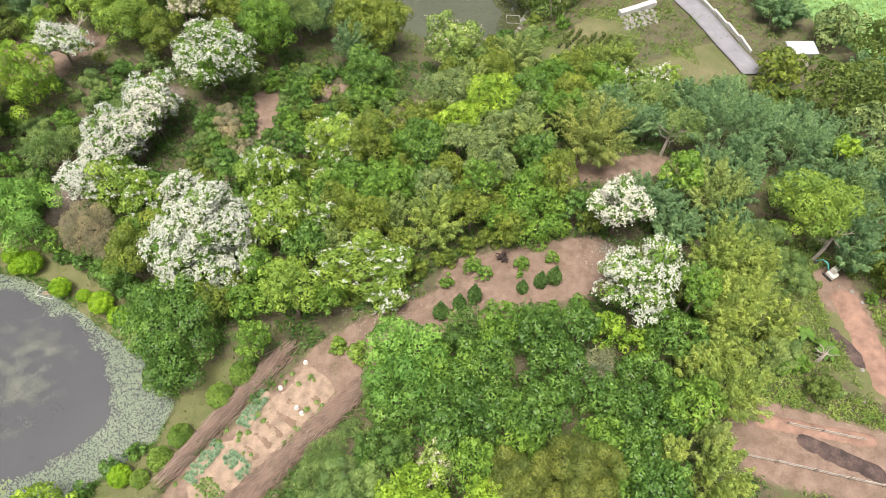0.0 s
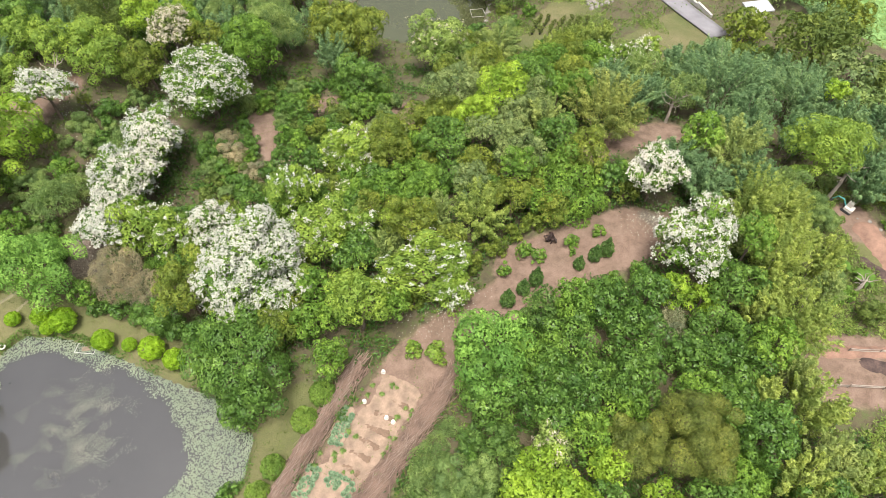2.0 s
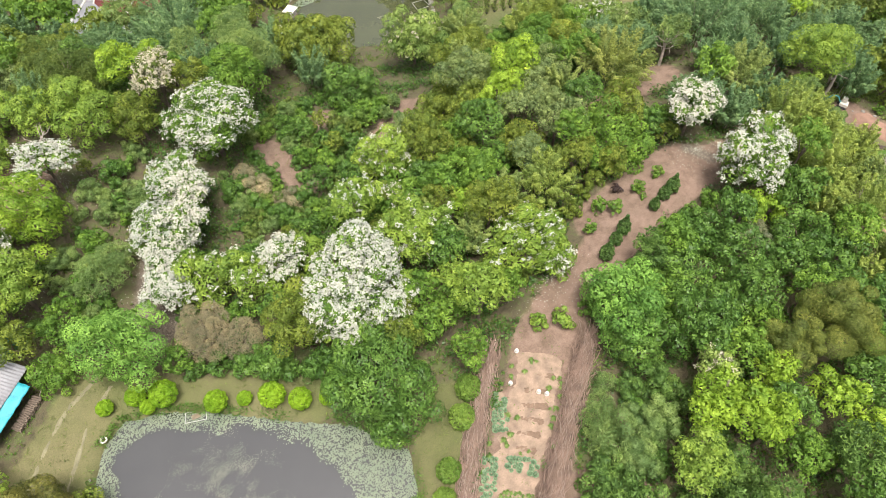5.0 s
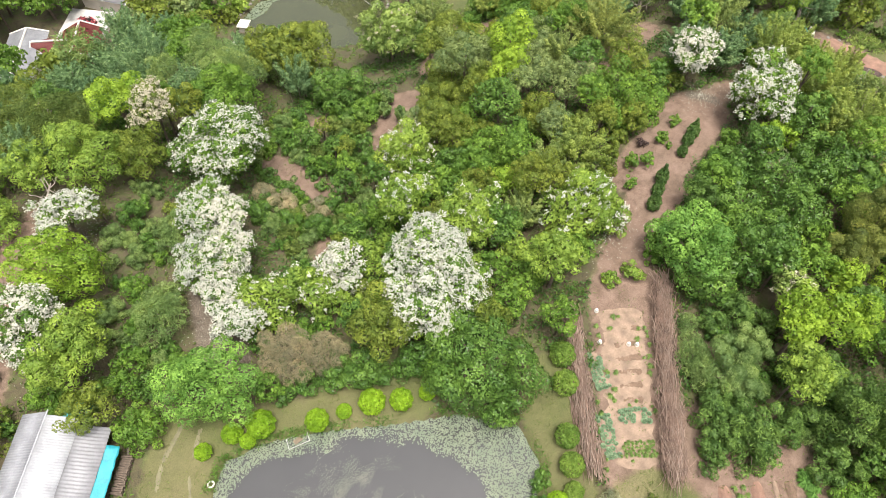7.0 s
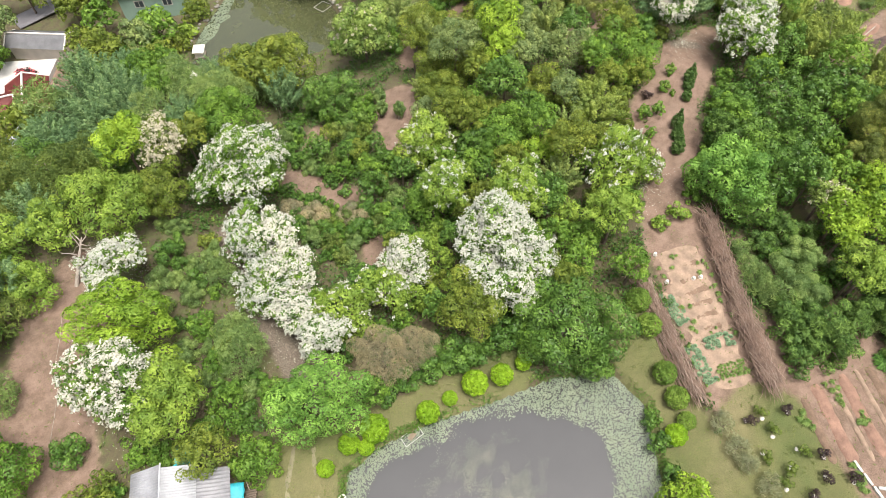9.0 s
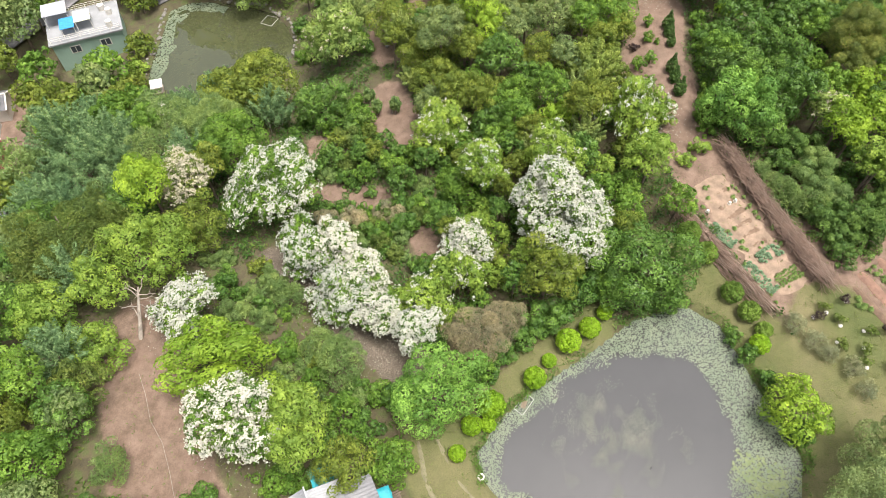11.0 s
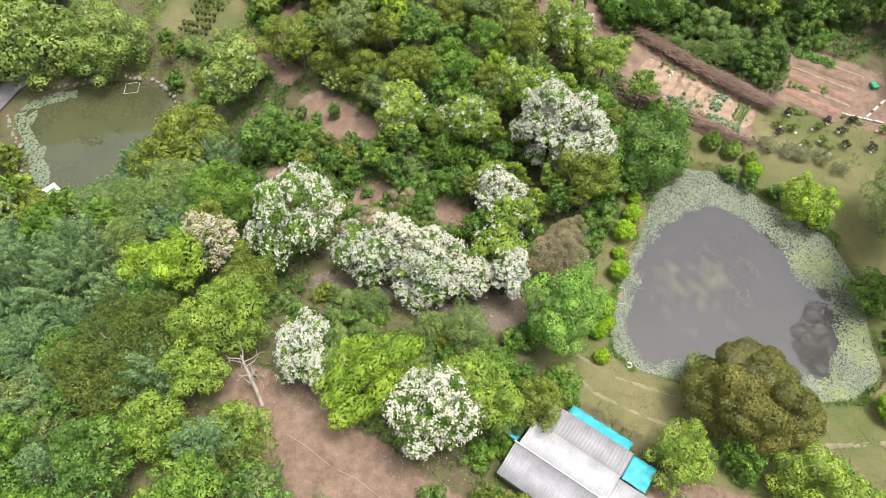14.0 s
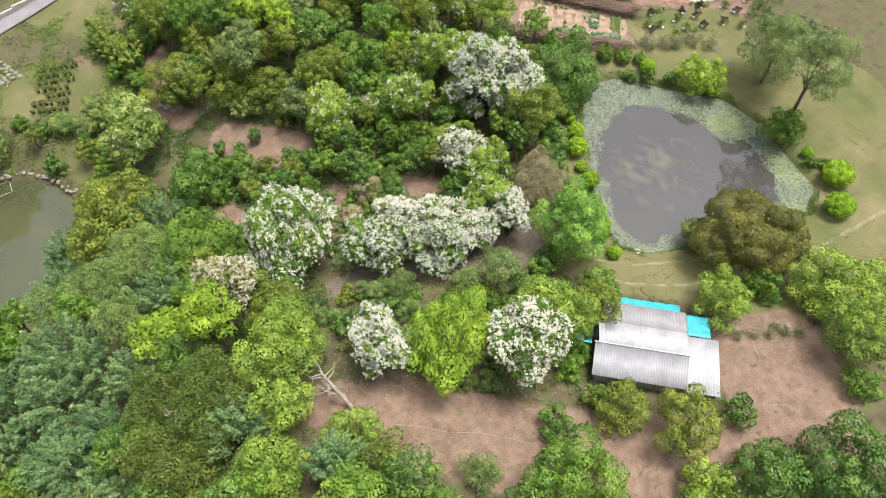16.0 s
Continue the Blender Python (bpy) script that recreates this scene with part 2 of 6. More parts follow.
def ground_material():
    m, n, l, p = nodes_of("earth_and_grass")
    def cover(key):
        a = n.new("ShaderNodeAttribute")
        a.attribute_name = key
        return a.outputs["Fac"]
    big, mid, fine = noise_node(n, l, 0.12, 5), noise_node(n, l, 0.9, 8, rough=0.68), noise_node(n, l, 9.0, 4)
    litter = ramp_node(n, l, mid.outputs["Fac"], [(0.3, (0.055, 0.045, 0.025)), (0.48, (0.10, 0.08, 0.045)), (0.6, (0.08, 0.095, 0.03)), (0.75, (0.11, 0.15, 0.04))])
    dirt = ramp_node(n, l, mid.outputs["Fac"], [(0.25, (0.135, 0.085, 0.06)), (0.5, (0.19, 0.126, 0.094)), (0.75, (0.24, 0.167, 0.128))])
    lawn = ramp_node(n, l, big.outputs["Fac"], [(0.32, (0.085, 0.105, 0.03)), (0.48, (0.12, 0.12, 0.045)), (0.68, (0.175, 0.15, 0.075))])
    gravel = ramp_node(n, l, fine.outputs["Fac"], [(0.4, (0.09, 0.068, 0.05)), (0.62, (0.205, 0.165, 0.13))])
    def edged(fac, spread):
        s = n.new("ShaderNodeMath")
        s.operation = "MULTIPLY_ADD"
        s.inputs[1].default_value = spread
        l.new(mid.outputs["Fac"], s.inputs[0])
        l.new(fac, s.inputs[2])
        half = n.new("ShaderNodeMath")
        half.operation = "MULTIPLY"
        half.inputs[1].default_value = 0.5
        l.new(s.outputs[0], half.inputs[0])
        r = ramp_node(n, l, half.outputs[0], [(0.25 + spread / 4 - 0.09, (0, 0, 0)), (0.25 + spread / 4 + 0.09, (1, 1, 1))])
        return r.outputs["Color"]
    c = mix_node(n, l, edged(cover("dirt"), 1.0), litter.outputs["Color"], dirt.outputs["Color"])
    c = mix_node(n, l, edged(cover("lawn"), 1.0), c, lawn.outputs["Color"])
    field = ramp_node(n, l, mid.outputs["Fac"], [(0.35, (0.10, 0.20, 0.05)), (0.65, (0.20, 0.33, 0.11))])
    c = mix_node(n, l, edged(cover("meadow"), 0.6), c, field.outputs["Color"])
    c = mix_node(n, l, edged(cover("gravel"), 0.9), c, gravel.outputs["Color"])
    g = ramp_node(n, l, fine.outputs["Fac"], [(0.3, (0.72, 0.72, 0.72)), (0.7, (1.1, 1.1, 1.1))])
    blotch = ramp_node(n, l, noise_node(n, l, 0.45, 6, rough=0.7).outputs["Fac"], [(0.35, (0.74, 0.8, 0.7)), (0.6, (1.1, 1.08, 1.05))])
    c = mix_node(n, l, 0.55, c, blotch.outputs["Color"], "MULTIPLY")
    l.new(mix_node(n, l, 0.8, c, g.outputs["Color"], "MULTIPLY"), p.inputs["Base Color"])
    p.inputs["Roughness"].default_value = 0.95
    bump_node(n, l, p, fine.outputs["Fac"], 0.8, 0.1)
    return m


me = mesh_from("ground", np.stack([gx, gy, gz], -1).reshape(-1, 3), quads)
for key, strips in (("meadow", MEADOW), ("lawn", LAWN), ("dirt", DIRT), ("gravel", GRAVEL)):
    me.attributes.new(key, "FLOAT", "POINT").data.foreach_set("value", zone(gx, gy, strips).ravel().astype(np.float32))
me.polygons.foreach_set("use_smooth", np.ones(len(me.polygons), bool))
me.materials.append(ground_material())
tagged(new("ground", me), "rolling hillside of reddish earth, litter and mown grass", "ground", kind="structure")


def water_material(name, deep, rough):
    m, n, l, p = nodes_of(name)
    a, b = noise_node(n, l, 0.15, 4), noise_node(n, l, 2.5, 3)
    c = ramp_node(n, l, a.outputs["Fac"], [(0.3, tuple(v * 0.85 for v in deep)), (0.7, tuple(v * 1.1 for v in deep))])
    l.new(c.outputs["Color"], p.inputs["Base Color"])
    p.inputs["Roughness"].default_value, p.inputs["IOR"].default_value = rough, 1.75
    p.inputs["Specular IOR Level"].default_value = 0.75
    bump_node(n, l, p, b.outputs["Fac"], 0.08, 0.01)
    return m


def sheet(name, outline, level, mat, grow=0.6):
    """A flat water surface inside an outline, carried a little under the banks."""
    cx, cy = sum(p[0] for p in outline) / len(outline), sum(p[1] for p in outline) / len(outline)
    pts = []
    for x, y in outline:
        d = math.hypot(x - cx, y - cy)
        pts.append((cx + (x - cx) * (d + grow) / d, cy + (y - cy) * (d + grow) / d, level))
    bm = bmesh.new()
    bm.faces.new([bm.verts.new(p) for p in pts])
    bmesh.ops.triangulate(bm, faces=bm.faces[:])
    me = bpy.data.meshes.new(name)
    bm.to_mesh(me)
    bm.free()
    me.materials.append(mat)
    return new(name, me)


tagged(sheet("water", NEAR_POND, NEAR_LEVEL, water_material("grey_pond_water", (0.05, 0.048, 0.046), 0.03)), "still murky grey water of the pond", "water", kind="structure")
tagged(sheet("water", FAR_POND, FAR_LEVEL, water_material("green_pond_water", (0.06, 0.064, 0.03), 0.01)), "still olive-green water of the far pond", "water", kind="structure")


# ---- plants ----
def part(name, data, mat, parent, label=""):
    """One mesh as a part of a thing; data is a mesh or a bmesh."""
    if isinstance(data, bmesh.types.BMesh):
        me = bpy.data.meshes.new(name)
        data.to_mesh(me)
        data.free()
        data = me
    if mat and not data.materials:
        data.materials.append(mat)
    ob = new(name, data)
    ob.parent = parent
    if label:
        ob["label"] = label
    return ob


def unit(v):
    return v / (np.linalg.norm(v, axis=-1, keepdims=True) + 1e-9)


def cards(centres, normals, along, length, width, fold=0.25):
    """Small pointed leaves, each drooping towards its tip."""
    n = unit(normals)
    a = unit(along - n * np.sum(along * n, -1, keepdims=True))
    s = np.cross(n, a)
    L, W = np.asarray(length)[:, None], np.asarray(width)[:, None]
    v = np.stack([centres - a * L * 0.8 + s * W * 0.9, centres - a * L * 0.8 - s * W * 0.9, centres + a * L - n * L * fold], 1)
    k = len(centres)
    return v.reshape(-1, 3), np.arange(3 * k).reshape(k, 3)


def join(pieces):
    vs, fs, o = [], [], 0
    for v, f in pieces:
        vs.append(v)
        fs.append(f + o)
        o += len(v)
    return np.concatenate(vs), np.concatenate(fs)


def tube(points, radii, sides=7):
    """A bent tapering stem through the points."""
    P, R = np.array(points, float), radii
    vs = []
    for i, p in enumerate(P):
        t = unit(P[min(i + 1, len(P) - 1)] - P[max(i - 1, 0)])
        u = unit(np.cross(t, (0.3, 1, 0.2)))
        w = np.cross(t, u)
        for k in range(sides):
            q = 2 * math.pi * k / sides
            vs.append(p + R[i] * (math.cos(q) * u + math.sin(q) * w))
    fs = [(i * sides + k, i * sides + (k + 1) % sides, (i + 1) * sides + (k + 1) % sides, (i + 1) * sides + k) for i in range(len(P) - 1) for k in range(sides)]
    return np.array(vs), np.array(fs)


def lobes_of(rng, R, tall, count, low=-0.35):
    """Centres and sizes of the clumps that make up a crown."""
    u = rng.uniform(low, 1, count * 3)
    q = rng.uniform(0, 2 * math.pi, count * 3)
    h = np.sqrt(np.clip(1 - u * u, 0, 1))
    d = np.stack([h * np.cos(q), h * np.sin(q), u], -1)
    keep = []
    for i in range(len(d)):
        if not keep or np.min(np.sum((d[keep] - d[i]) ** 2, 1)) > 2.25 / count:
            keep.append(i)
        if len(keep) == count:
            break
    d = d[keep]
    size = R * rng.uniform(0.17, 0.33, len(d)) * (1.3 if count < 22 else 1.0)
    reach = rng.uniform(0.56, 0.94, len(d)) * (1 + 0.12 * np.sin(2 * q[keep] + rng.uniform(0, 6)) + 0.1 * np.sin(3 * q[keep] + rng.uniform(0, 6)))
    c = d * reach[:, None] * np.array([R, R, tall])
    c = np.concatenate([c, rng.normal(0, 0.25, (max(4, count // 7), 3)) * (R, R, tall)])
    size = np.concatenate([size, np.full(max(4, count // 7), R * 0.33)])
    return c, size


def leaves_on(rng, c, size, cover, length, width, droop=0.15, tilt=0.34, up=0.05):
    """Leaves over the outside of the clumps, none deep inside another clump."""
    per = (cover * 4 * math.pi * size ** 2 / (2 * length * width) * 0.75).astype(int) + 6
    own = np.repeat(np.arange(len(c)), per)
    d = unit(rng.normal(0, 1, (len(own), 3)) + np.array([0, 0, 0.35]))
    p = c[own] + d * (size[own] * rng.uniform(0.86, 1.05, len(own)))[:, None] * (1, 1, 0.85)
    ok = d[:, 2] > -0.4
    for j in range(len(c)):
        ok &= (np.sum((p - c[j]) ** 2, 1) > (size[j] * 0.78) ** 2) | (own == j)
    p, d, own = p[ok], d[ok], own[ok]
    TONE[0] = rng.uniform(0, 1, len(c))[own]
    k = len(p)
    nrm = unit(d + rng.normal(0, tilt * 0.8, (k, 3)) + (0, 0, up))
    along = rng.normal(0, 1, (k, 3)) + d * 0.4 - np.array([0, 0, droop])
    s = rng.uniform(0.7, 1.3, k)
    return cards(p, nrm, along, length * s, width * s * rng.uniform(0.8, 1.2, k)), p, d


SEED = [100]
TONE = [None]  # shade of each clump of the crown made last


def fresh():
    SEED[0] += 1
    return np.random.default_rng(SEED[0])


def stem(rng, thing, height, crown_r, crown_z, mat, thick=0.2, limbs=4, lean=0.0):
    """Trunk and limbs, up into the crown."""
    bend = rng.normal(0, 0.12 * crown_r, 2) + lean
    P = [(0, 0, -0.25), (bend[0] * 0.2, bend[1] * 0.2, height * 0.35), (bend[0] * 0.6, bend[1] * 0.6, height * 0.75), (bend[0], bend[1], crown_z)]
    v, f = tube(P, [thick * 1.35, thick, thick * 0.8, thick * 0.4])
    part("trunk", mesh_from("trunk", v, f), mat, thing)
    q0 = rng.uniform(0, 6.28)
    for k in range(limbs):
        q = q0 + k * 6.28 / limbs + rng.normal(0, 0.3)
        r = crown_r * rng.uniform(0.5, 0.75)
        top = crown_z + rng.uniform(-0.1, 0.35) * crown_r
        start = np.array([bend[0] * 0.5, bend[1] * 0.5, max(0.4, min(height * 0.62, crown_z - 0.3))])
        end = np.array([math.cos(q) * r, math.sin(q) * r, top])
        mid = (start + end) / 2 + (0, 0, 0.12 * crown_r)
        v, f = tube([start, mid, end], [thick * 0.5, thick * 0.34, thick * 0.12], 5)
        part("limb", mesh_from("limb", v, f), mat, thing)


def thing_at(name, x, y, label, category, group=""):
    ob = new(name)
    ob.location = (x, y, float(land(x, y)))
    return tagged(ob, label, category, group)


# crowns that are longer one way: place, two stretches and the turn in degrees
SHAPES = {(-48.2, 59.9): (1.17, 0.84, -45), (-43.3, 41.7): (1.1, 0.93, -45), (-22.3, 37.0): (1.04, 0.98, 0), (-28.2, 66.2): (1.16, 0.88, 0), (-45.1, 65.0): (1.12, 0.92, 0), (-7.2, 33.0): (1.35, 0.8, 0), (-24.3, 28.3): (0.97, 1.06, 0)}


def tree(x, y, z, r, leaf, label, name="tree", tall=0.8, clumps=None, length=0.25, width=0.15, cover=0.8, bloom=0.0, petals=None, group="trees of the wood", low=-0.3, bark=None, thick=None, tilt=0.34):
    """A broad-leaved tree: its crown's middle stands at height z."""
    rng = fresh()
    g = float(land(x, y))
    if name.endswith("tree"):
        z, tall, r, low = z - 0.16 * r, tall * 1.28, r * 0.95, low - 0.15
    cz = max(z - g, r * 0.55)
    thing = thing_at(name, x, y, label, "tree" if name.endswith("tree") else "shrub", group)
    thing.rotation_euler.z = rng.uniform(0, 6.28)
    if (x, y) in SHAPES:
        a, b, turn = SHAPES[(x, y)]
        thing.rotation_euler.z, thing.scale = radians(turn), (a, b, 1)
    CROWNS.append((x, y, r))
    count = clumps or int(18 + 9 * r)
    grain = 1.35 if y > 98 or x > 44 or y < -4 else 0.82 if (x > 20 and y > 40) or (x > -20 and y > 72) else 0.585
    length, width = length * grain, width * grain
    c, size = lobes_of(rng, r, r * tall, count, low)
    (v, f), p, d = leaves_on(rng, c, size, cover, length, width, tilt=tilt)
    crown = part("crown", mesh_from("crown", v + (0, 0, cz), f), LEAF[leaf], thing)
    crown.data.attributes.new("tone", "FLOAT", "FACE").data.foreach_set("value", TONE[0].astype(np.float32))
    if bloom > 0:
        out = d[:, 2] > -0.2
        p, d = p[out], d[out]
        patch = np.array([noise.noise(q * (1.1 / max(1.5, r * 0.5)) + Vector((SEED[0], 0, 0))) for q in map(Vector, p)])
        chance = np.clip(bloom * (1 + (1.6 if bloom < 0.3 else 0.9) * patch), 0, 1)
        pick = rng.uniform(0, 1, len(p)) < chance * min(1.0, (600 if bloom > 0.9 else 280) * r / len(p))
        p, d = p[pick], d[pick]
        k = 12
        pc = np.repeat(p, k, 0) + rng.normal(0, 0.12, (len(p) * k, 3)) + np.repeat(d, k, 0) * 0.1
        nn = unit(np.repeat(d, k, 0) + rng.normal(0, 0.6, (len(p) * k, 3)) + (0, 0, 0.5))
        s = rng.uniform(0.07, 0.125, len(pc))
        v, f = cards(pc, nn, rng.normal(0, 1, (len(pc), 3)), s, s * 0.9, 0.1)
        part("blossom", mesh_from("blossom", v + (0, 0, cz), f), petals or BLOSSOM, thing, "clusters of small white blossoms")
    t = thick or 0.06 + 0.035 * r
    stem(rng, thing, cz, r, cz, bark or BARK, t, 0 if name == "garden_shrub" else 4 if r > 2.6 else 3)
    return thing


def tung(x, y, z, r):
    return tree(x, y, z, r, "broad", "tung tree covered in clusters of white blossom", "blossoming_tree", bloom=0.7, group="blossoming trees")


def tungd(x, y, z, r):
    return tree(x, y, z, r, "broad", "round tung tree densely covered in white blossom", "blossoming_tree", tall=0.9, low=-0.5, bloom=1.0, group="blossoming trees")


def tungl(x, y, z, r):
    return tree(x, y, z, r, "yellow", "light green tung tree with scattered white blossom", "blossoming_tree", bloom=0.07, group="blossoming trees")


def tungb(x, y, z, r):
    return tree(x, y, z, r, "brownish", "tung tree with fading cream blossom", "blossoming_tree", bloom=0.6, petals=BLOSSOM_OLD, group="blossoming trees")


def broad(x, y, z, r):
    return tree(x, y, z, r, "broad", "fresh green broad-leaved tree", "broadleaf_tree")


def fresh_green(x, y, z, r):
    return tree(x, y, z, r, "fresh", "bright mid-green tree with fine leaves by the pond", "broadleaf_tree", length=0.21, width=0.13)


def dark(x, y, z, r):
    return tree(x, y, z, r, "dark", "dark green tree with large glossy leaves", "broadleaf_tree", length=0.24, width=0.145)


def lime(x, y, z, r):
    return tree(x, y, z, r, "lime", "bright lime-green young tree", "broadleaf_tree")


def yellow(x, y, z, r):
    return tree(x, y, z, r, "yellow", "yellow-green tree with a clumpy crown", "broadleaf_tree", length=0.22, width=0.14)


def olive(x, y, z, r):
    return tree(x, y, z, r, "olive", "olive-green tree with dense small leaves", "fine_leaved_tree", length=0.2, width=0.13)


def brownish(x, y, z, r):
    return tree(x, y, z, r, "brownish", "dull brown-green tree with fine leaves", "fine_leaved_tree", length=0.22, width=0.1, tilt=0.8)


def grey(x, y, z, r):
    return tree(x, y, z, r, "grey", "grey-green tree with a flat spreading crown", "spreading_tree", length=0.22, width=0.13, tall=0.65)


def pale(x, y, z, r):
    return tree(x, y, z, r, "pale", "pale green tree with faint creamy flowers", "broadleaf_tree", bloom=0.05, petals=BLOSSOM_OLD)


def mango(x, y, z, r):
    return tree(x, y, z, r, "mango", "large round tree with brown-tipped olive leaves", "fine_leaved_tree", length=0.22, width=0.11, clumps=95, cover=1.3, tall=0.62)


def casu(x, y, z, r):
    return tree(x, y, z, r, "casuarina", "olive-green tree with fine needle foliage in rounded tufts", "needle_tree", length=0.17, width=0.06, tilt=0.45, cover=1.3, tall=0.86, clumps=40)


def casd(x, y, z, r):
    return tree(x, y, z, r, "conifer", "dark green conifer with layered sprays", "needle_tree", length=0.32, width=0.1, tilt=0.9, cover=0.9, tall=1.0, low=-0.8)


def soft(x, y, z, r):
    return tree(x, y, z, r, "soft", "feathery light green tree", "needle_tree", length=0.34, width=0.06, tilt=0.9, cover=0.7)


def euca(x, y, z, r):
    return tree(x, y, z, r, "eucalypt", "open eucalyptus with drooping grey-green leaves", "eucalyptus_tree", length=0.22, width=0.07, tilt=0.6, cover=0.8, clumps=34, bark=BARK, thick=0.2)


def bare(x, y, z, r):
    return tree(x, y, z, r, "twig", "leafless brown shrub of fine twigs", "bare_tree", length=0.3, width=0.02, tilt=1.2, cover=0.6, group="shrubs")


def reed(x, y, z, r):
    return tree(x, y, float(land(x, y)) + r * 0.5, r, "reed", "clump of pale grey-green reed grass", "reed_shrub", length=0.55, width=0.03, tilt=1.0, cover=0.5, group="shrubs")


def bamboo(x, y, z, r, leaf="bamboo", label="feathery clump of green bamboo"):
    """A clump of arching canes, each ending in a drooping plume of long leaves."""
    rng = fresh()
    g = float(land(x, y))
    top = max(z - g + 0.55 * r, 2.5)
    thing = thing_at("bamboo_clump", x, y, label, "bamboo", "bamboo clumps")
    CROWNS.append((x, y, r))
    count = int(22 + 10 * r)
    q = rng.uniform(0, 6.28, count)
    rad = np.sqrt(rng.uniform(0.01, 1, count)) * r
    leaves, canes, tones = [], [], []
    for a, b in zip(q, rad):
        out = np.array([math.cos(a), math.sin(a), 0])
        tip_h = top * (1.06 - 0.42 * (b / r) ** 2) * rng.uniform(0.82, 1.08)
        foot = out * b * 0.35 + rng.normal(0, 0.15, 3) * (1, 1, 0)
        tip = out * b * 1.05 + (0, 0, tip_h)
        knee = foot * 0.45 + tip * 0.55 + (0, 0, 0.2 * tip_h) - out * b * 0.2
        t = rng.uniform(0.35, 1.03, int(86 + 13 * r))[:, None]
        axis = foot * (1 - t) ** 2 + 2 * knee * t * (1 - t) + tip * t ** 2
        along = unit(2 * (knee - foot) * (1 - t) + 2 * (tip - knee) * t)
        fat = (0.62 * np.sqrt(np.clip(1.06 - t, 0, 1)) + 0.06) * min(1.2, 0.35 + r * 0.18)
        side = unit(rng.normal(0, 1, axis.shape) + (0, 0, 0.3))
        p = axis + side * fat * rng.uniform(0.55, 1, t.shape)
        way = along * 0.7 + side * 0.6 - np.array([0, 0, 0.3]) + rng.normal(0, 0.35, p.shape)
        k = len(p)
        s = rng.uniform(0.7, 1.3, k) * (1.3 if y > 98 or x > 44 else 1.0)
        leaves.append(cards(p, side + (0, 0, 0.35) + rng.normal(0, 0.22, p.shape), way, 0.18 * s, 0.055 * s))
        tones.append(np.full(k, rng.uniform(0, 1)))
        if len(canes) < 6:
            canes.append(tube([foot - (0, 0, 0.2), foot * 0.3 + knee * 0.7 - (0, 0, 0.1), tip * 0.85 + knee * 0.15], [0.045, 0.04, 0.012], 5))
    v, f = join(leaves)
    plumes = part("foliage", mesh_from("foliage", v, f), LEAF[leaf], thing)
    plumes.data.attributes.new("tone", "FLOAT", "FACE").data.foreach_set("value", np.concatenate(tones).astype(np.float32))
    for v, f in canes:
        part("cane", mesh_from("cane", v, f), BARK_PALE, thing)
    return thing


def bambood(x, y, z, r):
    return bamboo(x, y, z, r, "bamboo_dark", "dense clump of blue-green bamboo")


def bambooy(x, y, z, r):
    return bamboo(x, y, z, r, "bamboo_yellow", "yellow-green bamboo clump leaning over the bank")


def bambooo(x, y, z, r):
    return bamboo(x, y, z, r, "bamboo_brown", "tall tawny-tipped bamboo clump on the slope")


def shrub(x, y, r, leaf="dark", label="low rounded green shrub", h=1.0, length=0.2, width=0.13):
    """A bush that stands on the ground."""
    return tree(x, y, float(land(x, y)) + r * h * 0.7, r, leaf, label, "garden_shrub", tall=h, clumps=int(9 + 6 * r), length=length, width=width, group="shrubs", low=-0.7, cover=1.1)


def shrubd(x, y, z, r):
    return shrub(x, y, r, "dark", "dark green leafy shrub")


tung(17.0, 30.4, 9.7, 3.7)
tung(16.6, 38.9, 9.3, 2.6)
tung(-36.9, 53.7, 3.1, 3.4)
tung(-33.9, 58.9, 3.3, 3.4)
tung(-28.2, 66.2, 3.9, 4.9)
tung(-52.9, 55.0, 8.4, 3.6)
tung(-45.1, 65.0, 6.7, 2.8)
tung(-35.2, 52.5, 4.6, 2.5)
tung(-33.2, 56.3, 4.8, 2.4)
tung(-38.3, 45.9, 4.2, 2.2)
tung(-37.8, 49.9, 3.6, 2.2)
broad(20.9, 28.4, 12.0, 1.9)
broad(19.6, 19.4, 9.1, 2.4)
broad(23.3, 43.3, 8.9, 2.2)
tree(-3.3, 23.4, 8.5, 3.9, "fresh", "broad light green tree beside the earth path", "broadleaf_tree")
broad(-16.5, 26.6, 6.0, 1.9)
broad(-23.1, 74.5, 2.1, 4.1)
broad(-49.7, 43.4, 1.7, 2.3)
broad(-47.5, 48.8, 3.2, 1.8)
broad(-5.6, 47.1, 1.9, 3.3)
broad(-18.9, 47.7, 1.6, 3.1)
broad(-50.6, 78.1, 4.9, 2.5)
broad(-44.3, 11.1, 2.9, 2.5)
broad(-70.1, 31.1, 3.5, 1.7)
broad(-58.0, 29.6, 2.2, 2.0)
broad(-63.3, 58.1, 4.6, 4.0)
broad(8.6, 41.0, 6.1, 4.0)
dark(3.4, 23.8, 7.4, 3.0)
dark(9.4, 23.0, 6.9, 3.2)
dark(1.1, 19.6, 7.8, 3.2)
dark(-4.2, 20.6, 7.2, 2.8)
dark(7.4, 19.2, 7.7, 2.7)
dark(15.8, 12.7, 8.9, 2.7)
dark(17.0, 22.1, 6.5, 2.9)
dark(8.2, 26.8, 6.8, 2.7)
dark(-24.3, 28.3, 3.6, 4.9)
dark(-25.0, 25.4, 2.2, 2.3)
dark(-10.0, 70.9, -2.8, 3.6)
dark(-27.9, 32.7, 2.3, 2.2)
dark(-71.4, 45.1, 4.5, 3.5)
dark(-74.4, 39.5, 4.5, 4.4)
dark(-66.0, 41.9, 3.4, 1.5)
